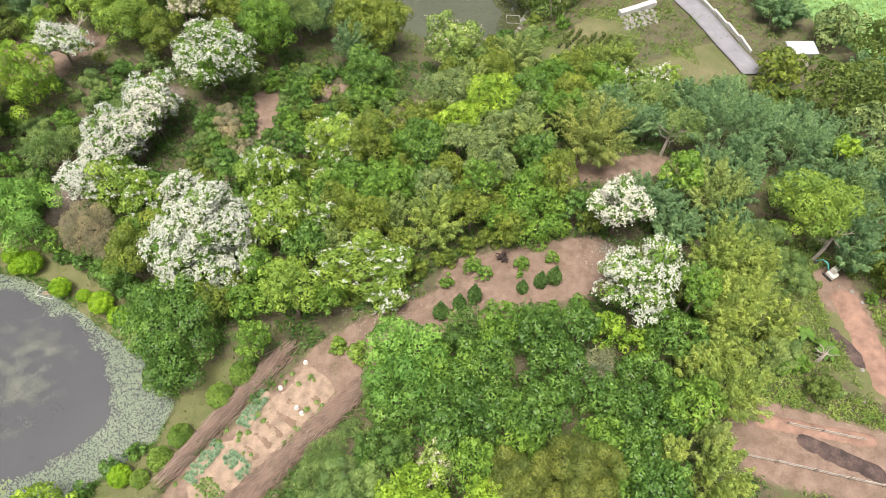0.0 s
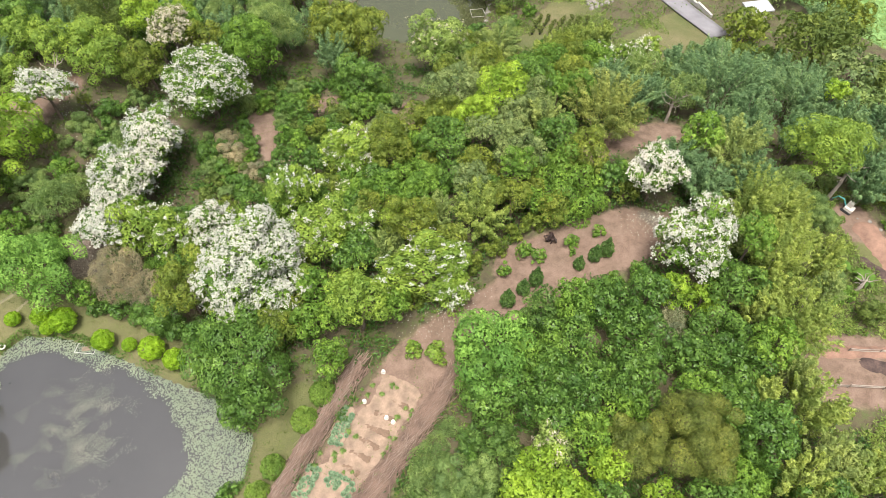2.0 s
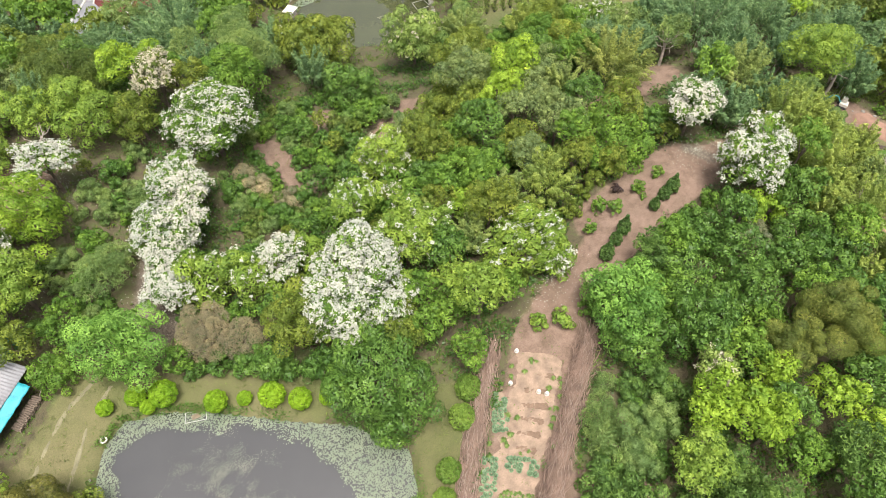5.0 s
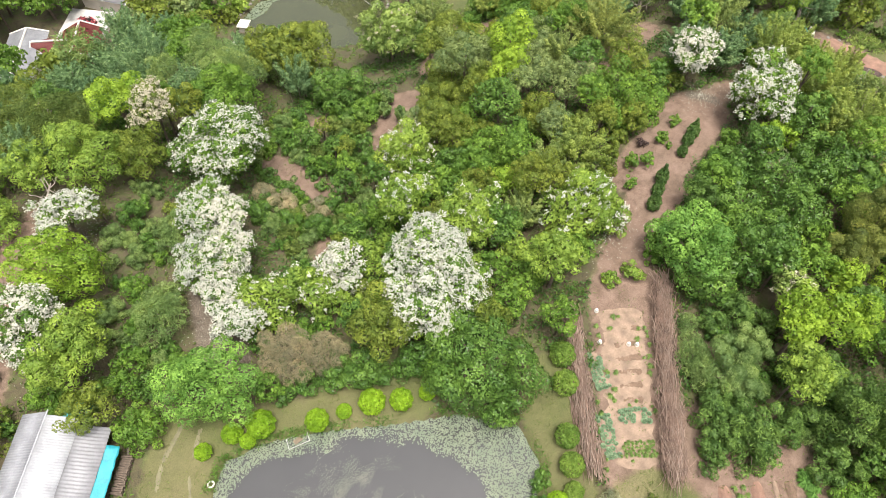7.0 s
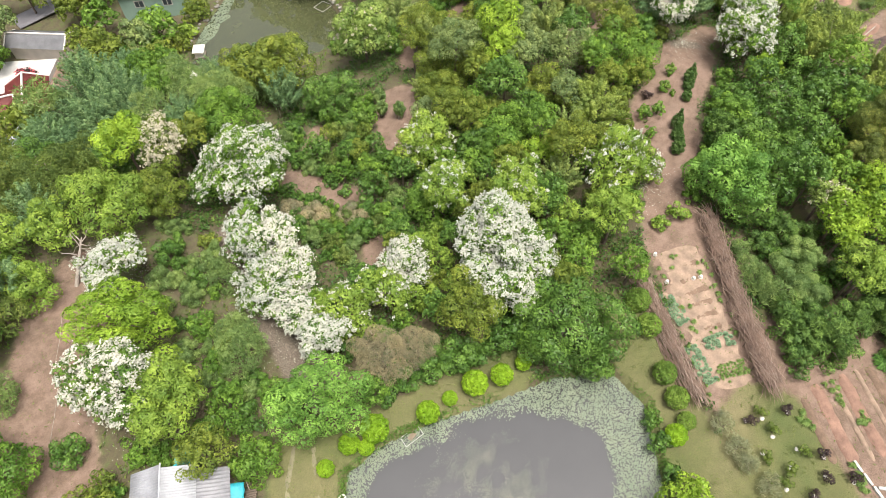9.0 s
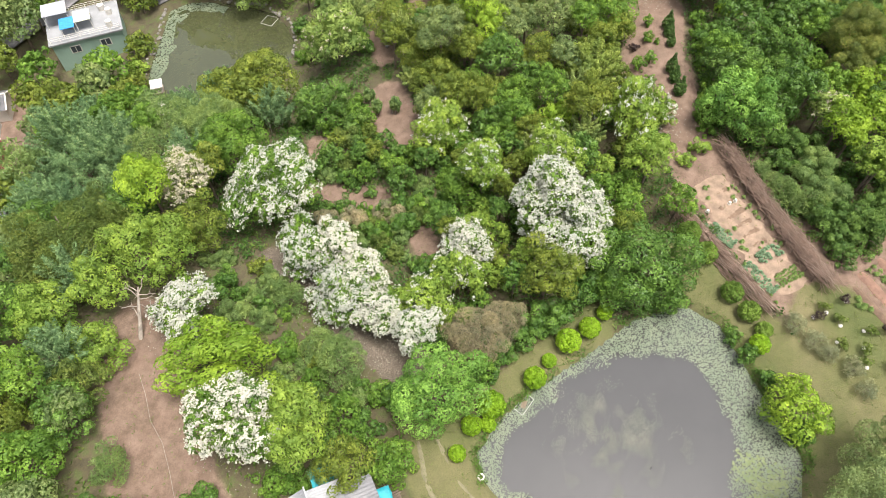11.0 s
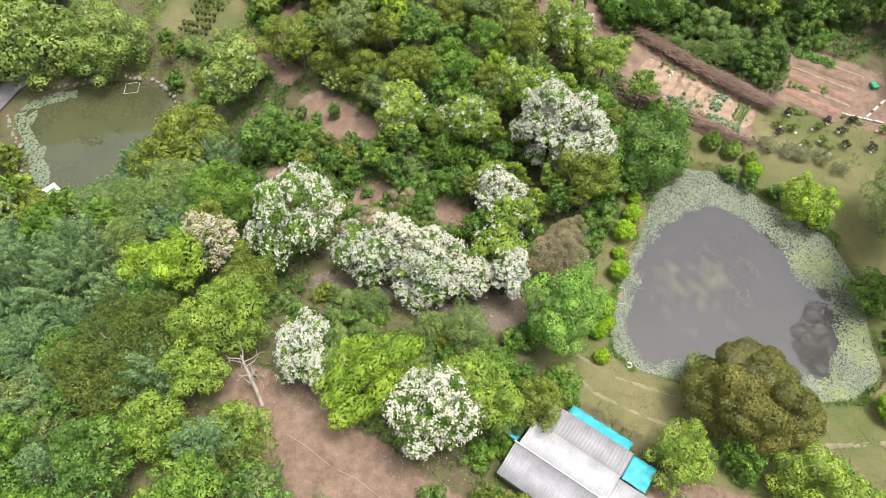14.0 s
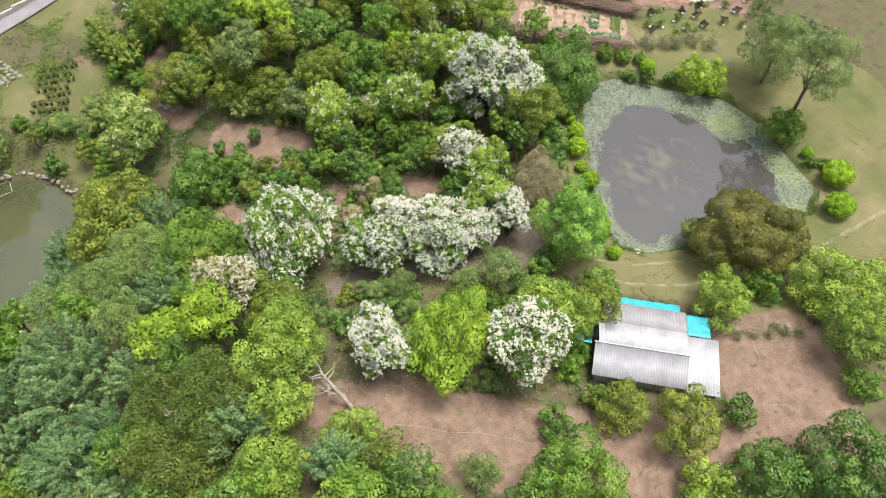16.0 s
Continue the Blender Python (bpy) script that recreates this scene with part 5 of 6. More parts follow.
for x in (-0.25, 10.2):
    bm = bmesh.new()
    box(bm, x - 0.03, x + 0.03, -2.4, 2.5, 0.55, 2.9, 0.01)
    part("wall", bm, ROOF_PALE, shed, "wall of weathered metal sheets")


def local(x, y):
    p = shed.matrix_basis @ Vector((x, y, 0))
    return p.x, p.y


def log_pile(x, y, turn, count, label):
    """Split firewood stacked in rows."""
    rng = fresh()
    thing = thing_at("woodpile", x, y, label, "woodpile")
    thing.rotation_euler.z = radians(turn)
    v, f = tube([(-0.45, 0, 0), (0, 0.02, 0.01), (0.45, 0, 0)], [0.085, 0.09, 0.08], 7)
    caps = np.array([v[:7].mean(0), v[-7:].mean(0)])
    tri = [(k, (k + 1) % 7, 21, 21) for k in range(7)] + [(14 + k, 14 + (k + 1) % 7, 22, 22) for k in range(7)]
    bm = bmesh.new()
    vv = [bm.verts.new(p) for p in np.concatenate([v, caps])]
    for q in f:
        bm.faces.new([vv[i] for i in q])
    for a, b, c, _ in tri:
        bm.faces.new((vv[a], vv[b], vv[c]))
    me = bpy.data.meshes.new("log")
    bm.to_mesh(me)
    bm.free()
    me.materials.append(BARK)
    for k in range(count):
        row, col = k // 17, k % 17
        ob = part("log", me, None, thing)
        ob.matrix_basis = pose(rng.normal(0, 0.04), -1.5 + col * 0.185 + 0.09 * (row % 2), 0.07 + row * 0.155, 0, 0, rng.normal(0, 7))


log_pile(*local(3.6, 6.35), ST + 90, 68, "stack of split firewood beside the shed")


def pole(name, a, b, r, mat, label, category, group=""):
    v, f = tube([(0, 0, 0), ((b[0] - a[0]) / 2, (b[1] - a[1]) / 2, (b[2] - a[2]) / 2 + 0.02), (b[0] - a[0], b[1] - a[1], b[2] - a[2])], [r, r, r * 0.8], 6)
    me = mesh_from(name, v, f)
    me.materials.append(mat)
    ob = new(name, me)
    ob.location = a
    return tagged(ob, label, category, group)


def on_land(x, y, h=0.0):
    return (x, y, float(land(x, y)) + h)


pole("fallen_pole", on_land(-51.0, 43.9, 0.05), on_land(-52.6, 40.6, 0.05), 0.04, BARK_PALE, "pale bamboo pole lying on the grass", "pole")
pole("fallen_pole", on_land(-61.2, 34.4, 0.05), on_land(-63.2, 35.6, 0.05), 0.04, BARK_PALE, "pale bamboo pole lying on the earth", "pole")

STONE = plain("grey_field_stone", (0.23, 0.21, 0.185), 0.9, 0.3, 3.0, 0, 0.02, 14)


def rock_mesh(seed, r):
    bm = bmesh.new()
    bmesh.ops.create_icosphere(bm, subdivisions=2, radius=r)
    for v in bm.verts:
        v.co *= 1 + 0.35 * noise.noise(v.co * (1.3 / r) + Vector((seed, 0, 0)))
        v.co.z *= 0.7
    me = bpy.data.meshes.new("rock")
    bm.to_mesh(me)
    bm.free()
    me.materials.append(STONE)
    return me


ROCKS = [rock_mesh(k * 3.7, 0.3) for k in range(5)]


def rocks(places, label, group, r0=0.5, r1=1.2):
    rng = fresh()
    for x, y in places:
        ob = new("rock", ROCKS[rng.integers(5)])
        s = rng.uniform(r0, r1)
        ob.matrix_basis = pose(x, y, float(land(x, y)) + 0.06 * s, rng.uniform(-20, 20), 0, rng.uniform(0, 360)) @ Matrix.Scale(s, 4)
        tagged(ob, label, "rock", group)


def along(points, step, jitter=0.2):
    rng = fresh()
    out = []
    for (ax, ay), (bx, by) in zip(points, points[1:]):
        n = max(1, int(math.hypot(bx - ax, by - ay) / step))
        out += [(ax + (bx - ax) * (k + 0.5) / n + rng.normal(0, jitter), ay + (by - ay) * (k + 0.5) / n + rng.normal(0, jitter)) for k in range(n)]
    return out


rocks(along([(4.6, 84.6), (8.2, 86.0), (11.9, 89.5), (13.8, 94.0), (13.7, 99.0), (12.4, 104.6)], 0.6), "grey stone of the far pond's edging", "pond edge stones")
rocks(along([(-8.9, 102.8), (-4.8, 105.0), (1.5, 107.3), (7.6, 110.0)], 0.7), "grey stone of the far pond's edging", "pond edge stones")
rocks(along([(-55.6, 35.9), (-57.4, 37.2)], 0.45, 0.05), "pale stone in a row on the grass", "row of stones", 0.3, 0.5)
rocks([(38.6, 34.0), (39.7, 33.4), (39.2, 32.8), (40.2, 32.2), (38.0, 30.0), (39.8, 29.2), (37.5, 25.0), (38.6, 26.3), (36.6, 22.0)], "pale boulder on the red earth bank", "boulders", 0.35, 0.8)
rocks(along([(-47.8, 34.6), (-49.2, 32.4)], 0.35, 0.15), "small stone on the pond edge", "small stones", 0.25, 0.5)


# ---- floating frames and huts ----
PIPE = plain("greyed_plastic_pipe", (0.42, 0.41, 0.38), 0.6)


def float_frame(corners, z, label):
    cx, cy = sum(c[0] for c in corners) / 4, sum(c[1] for c in corners) / 4
    thing = tagged(new("floating_frame"), label, "raft", "floating frames")
    thing.location = (cx, cy, z)
    for (ax, ay), (bx, by) in zip(corners, corners[1:] + corners[:1]):
        v, f = tube([(ax - cx, ay - cy, 0.05), (bx - cx, by - cy, 0.05)], [0.036, 0.036], 8)
        part("pipe", mesh_from("pipe", v, f), PIPE, thing, "white plastic pipe")
    return thing


float_frame([(-40.7, 35.3), (-38.9, 34.8), (-39.2, 33.9), (-41.0, 34.4)], NEAR_LEVEL, "white pipe frame floating at the pond's edge")
mat_raft = tagged(new("feeding_mat"), "small tan mat floating inside the frame", "mat")
mat_raft.location = (-39.95, 34.6, NEAR_LEVEL)
bm = bmesh.new()
box(bm, -0.4, 0.4, -0.22, 0.22, -0.02, 0.06, 0.02)
part("slab", bm, plain("tan_mat", (0.20, 0.15, 0.10), 0.9), mat_raft)
float_frame([(10.4, 94.1), (12.5, 94.0), (12.7, 92.0), (10.4, 92.1)], FAR_LEVEL, "white pipe frame floating on the far pond")


def pond_hut(x, y, turn, w, d, label):
    thing = tagged(new("pond_hut"), label, "hut", "pond huts")
    thing.matrix_basis = pose(x, y, FAR_LEVEL, 0, 0, turn)
    for name, dims, mat in (("deck", (-w / 2, w / 2, -d / 2, d / 2, -0.1, 0.15), PLANK), ("cabin", (-w * 0.4, w * 0.4, -d * 0.4, d * 0.4, 0.15, 1.1), WHITE_PAINT), ("roof", (-w * 0.55, w * 0.55, -d * 0.55, d * 0.55, 1.1, 1.22), WHITE_PAINT)):
        bm = bmesh.new()
        box(bm, *dims, 0.02)
        part(name, bm, mat, thing)
    for sx in (-1, 1):
        for sy in (-1, 1):
            v, f = tube([(sx * w * 0.45, sy * d * 0.45, -0.8), (sx * w * 0.45, sy * d * 0.45, 0.2)], [0.05, 0.05], 6)
            part("post", mesh_from("post", v, f), PLANK, thing)


pond_hut(-8.6, 100.4, 40, 1.8, 1.6, "small white duck hut standing in the far pond")
pond_hut(-12.4, 96.6, 30, 2.4, 1.4, "low white-roofed raft hut at the far pond")


# ---- brushwood shelter along the garden ----
def thatch(ax, ay, bx, by, wide, height, label):
    """A long low roof of brushwood on two rows of posts."""
    rng = fresh()
    thing = thing_at("brushwood_shelter", (ax + bx) / 2, (ay + by) / 2, label, "shelter")
    base = np.array(thing.location)
    length = math.hypot(bx - ax, by - ay)
    u, s = np.array([(bx - ax) / length, (by - ay) / length, 0]), np.array([-(by - ay) / length, (bx - ax) / length, 0])
    angle = math.degrees(math.atan2(u[1], u[0]))
    shapes = []
    for k in range(10):
        L = rng.uniform(1.2, 2.8)
        pts = [(-L / 2, 0, 0), (-L / 6, *rng.normal(0, 0.05, 2)), (L / 6, *rng.normal(0, 0.05, 2)), (L / 2, *rng.normal(0, 0.09, 2))]
        v, f = tube(pts, [0.028, 0.024, 0.02, 0.008], 4)
        me = mesh_from("stick", v, f)
        me.materials.append(STICK if k % 2 else STICK_PALE)
        shapes.append((me, v, f))
    rest = []
    for i in range(int(length * 62)):
        t, c = rng.uniform(0.01, 0.99), np.clip(rng.normal(0, 0.5), -1.05, 1.05)
        p = np.array([ax, ay, 0]) + u * t * length + s * c * wide / 2
        top = i < 285
        h = height + 0.22 * (1 - c * c) + (rng.uniform(0.0, 0.1) if top else rng.uniform(-0.18, 0.03))
        m = pose(p[0] - base[0], p[1] - base[1], float(land(p[0], p[1])) + h - base[2], 0, rng.normal(0, 4), angle + rng.normal(0, 17))
        me, v, f = shapes[rng.integers(10)]
        if top:
            part("stick", me, None, thing).matrix_basis = m
        else:
            rest.append((v @ np.array(m.to_3x3()).T + np.array(m.translation), f))
    v, f = join(rest)
    tagged(part("brushwood", mesh_from("brushwood", v, f), STICK, thing), kind="stuff")
    for k in range(int(length / 1.1)):
        for side in (-0.42, 0.42):
            t = (k + 0.5) * 1.1 / length
            p = np.array([ax, ay, 0]) + u * t * length + s * side * wide
            z = float(land(p[0], p[1])) - base[2]
            v, f = tube([(p[0] - base[0], p[1] - base[1], z - 0.2), (p[0] - base[0] + rng.normal(0, 0.06), p[1] - base[1] + rng.normal(0, 0.06), z + height)], [0.04, 0.03], 6)
            part("post", mesh_from("post", v, f), BARK, thing)


thatch(-5.9, 23.7, -19.4, 10.6, 1.9, 1.0, "long low shelter roofed with dry brushwood on posts")

# ---- beds, pots and planks south of the garden ----
for ax, ay, bx, by, w, mat, label in (
        (-16.2, 8.3, -21.3, 3.0, 1.15, SOIL_RED, "long bed of bare red earth in the vegetable field"),
        (-15.0, 7.4, -20.2, 2.0, 0.5, SOIL, "narrow ridge of pale earth between the beds"),
        (-14.1, 6.8, -19.4, 1.4, 1.1, SOIL_RED, "long bed of bare red earth in the vegetable field"),
        (-13.0, 6.0, -18.3, 0.5, 0.5, SOIL, "narrow ridge of pale earth between the beds"),
        (-12.2, 5.2, -17.4, -0.3, 1.0, SOIL_DARK, "long bed of damp dark earth in the vegetable field"),
        (-17.9, 8.6, -22.0, 4.4, 0.8, SOIL_DARK, "bed of dark sieved soil beside the grass"),
        (-11.2, 4.4, -16.4, -1.2, 0.5, SOIL, "narrow ridge of pale earth between the beds")):
    mound("field_ridge", ax, ay, bx, by, w, 0.14, mat, label, "field ridge", "field ridges")
for ax, ay, bx, by, n in ((-15.4, 7.3, -16.6, 6.0, 9), (-16.9, 4.2, -17.7, 3.4, 12), (-19.6, 8.2, -20.2, 7.2, 12), (-21.6, 3.2, -23.0, 1.9, 24), (-10.8, 4.8, -13.6, 1.4, 60)):
    for k in range(n):
        x, y = ax + (bx - ax) * (k + 0.5) / n + rng.normal(0, 0.22), ay + (by - ay) * (k + 0.5) / n + rng.normal(0, 0.22)
        copy_thing(first_greens if n < 60 else first_leafy, pose(x, y, float(land(x, y)) + 0.1, 0, 0, rng.uniform(0, 360)) @ Matrix.Scale(rng.uniform(0.7, 1.2) * (1.5 if n == 60 else 1.0), 4))


def edging(ax, ay, bx, by):
    length, turn = math.hypot(bx - ax, by - ay), math.degrees(math.atan2(by - ay, bx - ax))
    bm = bmesh.new()
    box(bm, -length / 2, length / 2, -0.12, 0.12, -0.05, 0.22, 0.02)
    me = bpy.data.meshes.new("edging_block")
    bm.to_mesh(me)
    bm.free()
    me.materials.append(CONCRETE)
    ob = new("edging_block", me)
    ob.matrix_basis = pose((ax + bx) / 2, (ay + by) / 2, float(land((ax + bx) / 2, (ay + by) / 2)), 0, 0, turn)
    tagged(ob, "pale concrete edging block by the field", "edging", "edging blocks")


for k in range(4):
    edging(-21.0 - 0.62 * k, 3.4 - 0.95 * k, -21.55 - 0.62 * k, 2.55 - 0.95 * k)
for k in range(3):
    edging(-22.2 + 0.7 * k, 1.0 - 1.1 * k + 0.2, -21.7 + 0.7 * k, 0.2 - 1.1 * k + 0.2)

BAG = plain("white_grow_bag", (0.52, 0.49, 0.44), 0.7, 0.25, 5.0)


def bagged_plant(seed):
    rng = fresh()
    thing = tagged(new("bagged_plant"), "small purple-green shrub beside a white bag", "plant", "bagged plants")
    bm = bmesh.new()
    bmesh.ops.create_uvsphere(bm, u_segments=12, v_segments=8, radius=0.2)
    for v in bm.verts:
        v.co *= 1 + 0.3 * noise.noise(v.co * 5 + Vector((seed, 0, 0)))
        v.co.z = max(-0.03, v.co.z * 0.5)
        v.co.x += 0.25
    part("bag", bm, BAG, thing, "crumpled white plastic bag")
    c = rng.normal(0, 0.22, (9, 3)) + (-0.15, 0, 0.6)
    (v, f), _, _ = leaves_on(rng, c, np.full(9, 0.25), 0.8, 0.1, 0.06)
    part("foliage", mesh_from("foliage", v, f), LEAF["purple"] if seed % 2 else LEAF["olive"], thing)
    v, f = tube([(-0.1, 0, -0.1), (-0.12, 0, 0.5)], [0.03, 0.02], 5)
    part("stem", mesh_from("stem", v, f), BARK, thing)
    return thing


models = [bagged_plant(1), bagged_plant(2)]
spots_for_bags = [(-19.9, 9.4), (-22.3, 9.5), (-21.9, 5.6), (-24.5, 9.3), (-22.5, 2.9), (-24.4, 7.2), (-26.6, 2.5), (-24.4, 0.6), (-26.2, 0.0), (-25.9, 7.0), (-22.5, 11.5), (-21.4, 10.9), (-23.6, 4.7), (-22.5, 7.1), (-25.5, 5.0), (-28.5, 1.0), (-23.0, -1.5), (-25.5, -2.5)]
rng = np.random.default_rng(21)
for k, (x, y) in enumerate(spots_for_bags):
    m = pose(x, y, float(land(x, y)), 0, 0, rng.uniform(0, 360))
    if k < 2:
        models[k].matrix_basis = m
    else:
        copy_thing(models[k % 2], m)
shrub(-17.4, -4.5, 1.1, "dark", "leafy green plants by the red field")
shrub(-20.7, -3.2, 1.0, "dark", "leafy green plants by the red field")
shrub(-10.3, 2.0, 1.2, "broad", "leafy green plants by the red field", 0.6)
shrub(-9.0, 0.6, 1.1, "broad", "leafy green plants by the red field", 0.6)
bin_ob = tagged(new("plastic_crate"), "green plastic crate on the red field", "crate")
bin_ob.location = on_land(-18.0, -1.6)
bm = bmesh.new()
box(bm, -0.5, 0.5, -0.35, 0.35, 0.0, 0.4, 0.04)
part("body", bm, plain("green_plastic", (0.04, 0.30, 0.17), 0.5), bin_ob)

# wheel tracks worn into the grass
TRACK = plain("worn_track_earth", (0.20, 0.18, 0.105), 0.95, 0.3, 1.0, 0, 0.03, 10)


def track(points, width=0.55):
    for (ax, ay), (bx, by) in zip(points, points[1:]):
        mound("wheel_track", ax, ay, bx, by, width, 0.02, TRACK, "pale wheel track worn into the grass", "track", "wheel tracks", 0.1)


track([(-46.6, 42.2), (-49.9, 40.1), (-52.8, 36.3), (-54.9, 31.9), (-56.9, 27.8)])
track([(-45.6, 41.0), (-48.4, 38.2), (-51.4, 32.4), (-53.2, 28.6)])
track([(-57.3, 22.0), (-57.7, 17.3), (-58.2, 9.6), (-57.0, 2.0)], 0.8)

# a rope lying across the red yard
v, f = tube([on_land(-50.9, 67.2, 0.03), on_land(-52.3, 65.5, 0.03), on_land(-54.2, 63.6, 0.03), on_land(-55.4, 61.6, 0.03), on_land(-57.3, 59.6, 0.03), on_land(-59.2, 57.8, 0.03)], [0.02] * 6, 5)
me = mesh_from("rope", v, f)
me.materials.append(BARK_PALE)
tagged(new("rope", me), "thin pale rope lying across the red yard", "rope")

# ---- dead and leafless trees ----
def snag(x, y, h, spread, label, lean=(0.0, 0.0), forks=7, depth=2):
    """A leafless tree: trunk, limbs and twigs."""
    rng = fresh()
    thing = thing_at("dead_tree", x, y, label, "tree", "leafless trees")
    top = np.array([lean[0], lean[1], h])
    v, f = tube([(0, 0, -0.2), top * 0.35 + rng.normal(0, 0.08, 3), top * 0.7, top], [0.22, 0.18, 0.13, 0.06], 7)
    part("trunk", mesh_from("trunk", v, f), BARK_PALE, thing, "bleached grey trunk")
    for k in range(forks):
        t = rng.uniform(0.4, 0.95)
        a = top * t
        q = rng.uniform(0, 6.28)
        b = a + np.array([math.cos(q) * spread * rng.uniform(0.5, 1), math.sin(q) * spread * rng.uniform(0.5, 1), spread * rng.uniform(0.15, 0.7)])
        mid = (a + b) / 2 + rng.normal(0, 0.12, 3)
        pieces = [tube([a, mid, b], [0.06, 0.045, 0.015], 5)]
        for _ in range(3):
            e = mid + (b - mid) * rng.uniform(0, 0.9)
            g = e + unit(b - a + rng.normal(0, 0.8, 3)) * spread * rng.uniform(0.2, 0.45)
            pieces.append(tube([e, g], [0.03, 0.008], 4))
        v, f = join(pieces)
        part("limb", mesh_from("limb", v, f), BARK_PALE, thing)


snag(-47.9, 69.4, 3.4, 1.5, "bleached dead tree leaning over the red yard", (3.4, 1.2), 9)
snag(24.6, 51.8, 4.2, 2.0, "leafless grey tree among the bamboo", (0.4, 0.4), 11)
snag(37.0, 37.2, 5.5, 1.8, "thin leafless tree on the bank", (0.8, 0.5), 8)
snag(-41.5, 82.5, 7.2, 1.2, "bleached dead trunk standing among brown-green trees", (0.6, 0.2), 5)
snag(17.2, 91.2, 8.5, 0.8, "tall pale bare trunk by the far pond", (-1.2, 1.0), 3)
snag(33.5, 25.8, 1.4, 1.2, "heap of pale dead branches on the weedy bank", (0.5, 0.2), 8)
snag(-45.2, 70.6, 0.5, 1.3, "fallen dead branches on the red yard", (0.9, -0.5), 9)
for x, y in ((-60.4, 35.4), (-61.2, 34.1), (-62.0, 32.8), (-62.7, 31.4), (-61.8, 31.9), (-63.4, 30.4)):
    reed(x, y, 0, 0.55)

# ---- red bank with black sheets, rails and a small digger ----
MULCH = plain("black_plastic_mulch", (0.075, 0.048, 0.04), 0.95, 0.65, 0.9, 0, 0.06, 6)
mound("mulch_sheet", 29.5, 18.7, 36.0, 15.4, 1.7, 0.16, MULCH, "dark plastic sheet weighed down with soil", "sheet", "mulch sheets")
mound("mulch_sheet", 35.7, 29.2, 38.0, 25.2, 1.6, 0.16, MULCH, "dark plastic sheet weighed down with soil", "sheet", "mulch sheets")
mound("earth_bank", 26.5, 20.2, 36.5, 18.4, 1.4, 0.22, SOIL_RED, "low bank of pale sandy earth", "earth bank", "earth banks")
mound("earth_bank", 38.5, 33.5, 39.5, 22.5, 3.0, 0.3, SOIL_RED, "slope of bare red earth", "earth bank", "earth banks")


def rail(points, label):
    thing = thing_at("pole_rail", points[0][0], points[0][1], label, "fence", "pole rails")
    base = np.array(thing.location)
    rng = fresh()
    for (ax, ay), (bx, by) in zip(points, points[1:]):
        for h in (0.35, 0.6):
            a, b = np.array(on_land(ax, ay, h)) - base, np.array(on_land(bx, by, h + rng.normal(0, 0.05))) - base
            v, f = tube([a, (a + b) / 2 + (0, 0, -0.06), b], [0.045, 0.045, 0.035], 6)
            part("rail", mesh_from("rail", v, f), BARK_PALE, thing)
        a = np.array(on_land(ax, ay, 0)) - base
        v, f = tube([a - (0, 0, 0.2), a + (0, 0, 0.75)], [0.05, 0.04], 6)
        part("post", mesh_from("post", v, f), PLANK, thing)


rail([(24.2, 17.2), (27.2, 16.6), (30.2, 15.9), (32.8, 15.3), (35.4, 14.7), (38.0, 14.0)], "low rail of bamboo poles on the terrace edge")
rail([(29.0, 19.8), (31.8, 19.2), (35.2, 18.5)], "bamboo poles laid along the earth terrace")

digger = thing_at("mini_excavator", 38.0, 35.2, "small white mini excavator with a teal boom, parked", "excavator")
digger.rotation_euler.z = radians(120)
digger.scale = (0.75, 0.75, 0.75)
TEAL = plain("teal_paint", (0.08, 0.34, 0.32), 0.45, 0.15)
RUBBER = plain("black_rubber", (0.03, 0.03, 0.03), 0.8)
for y in (-0.5, 0.5):
    bm = bmesh.new()
    box(bm, -0.75, 0.75, y - 0.14, y + 0.14, 0.0, 0.38, 0.1)
    part("track", bm, RUBBER, digger)
for name, dims, mat in (("body", (-0.75, 0.45, -0.55, 0.55, 0.42, 0.95), WHITE_PAINT), ("cab", (-0.35, 0.35, -0.5, 0.2, 0.95, 1.75), WHITE_PAINT), ("chassis", (-0.4, 0.4, -0.36, 0.36, 0.15, 0.45), RUBBER)):
    bm = bmesh.new()
    box(bm, *dims, 0.05)
    part(name, bm, mat, digger)
v, f = tube([(0.4, 0.1, 0.8), (1.1, 0.1, 1.7), (1.9, 0.1, 1.6)], [0.1, 0.1, 0.08], 6)
part("boom", mesh_from("boom", v, f), TEAL, digger, "teal steel boom")
v, f = tube([(1.9, 0.1, 1.6), (2.4, 0.1, 0.6)], [0.08, 0.06], 6)
part("arm", mesh_from("arm", v, f), TEAL, digger)
bm = bmesh.new()
box(bm, 2.2, 2.6, -0.15, 0.35, 0.02, 0.5, 0.06)
part("bucket", bm, RUBBER, digger)


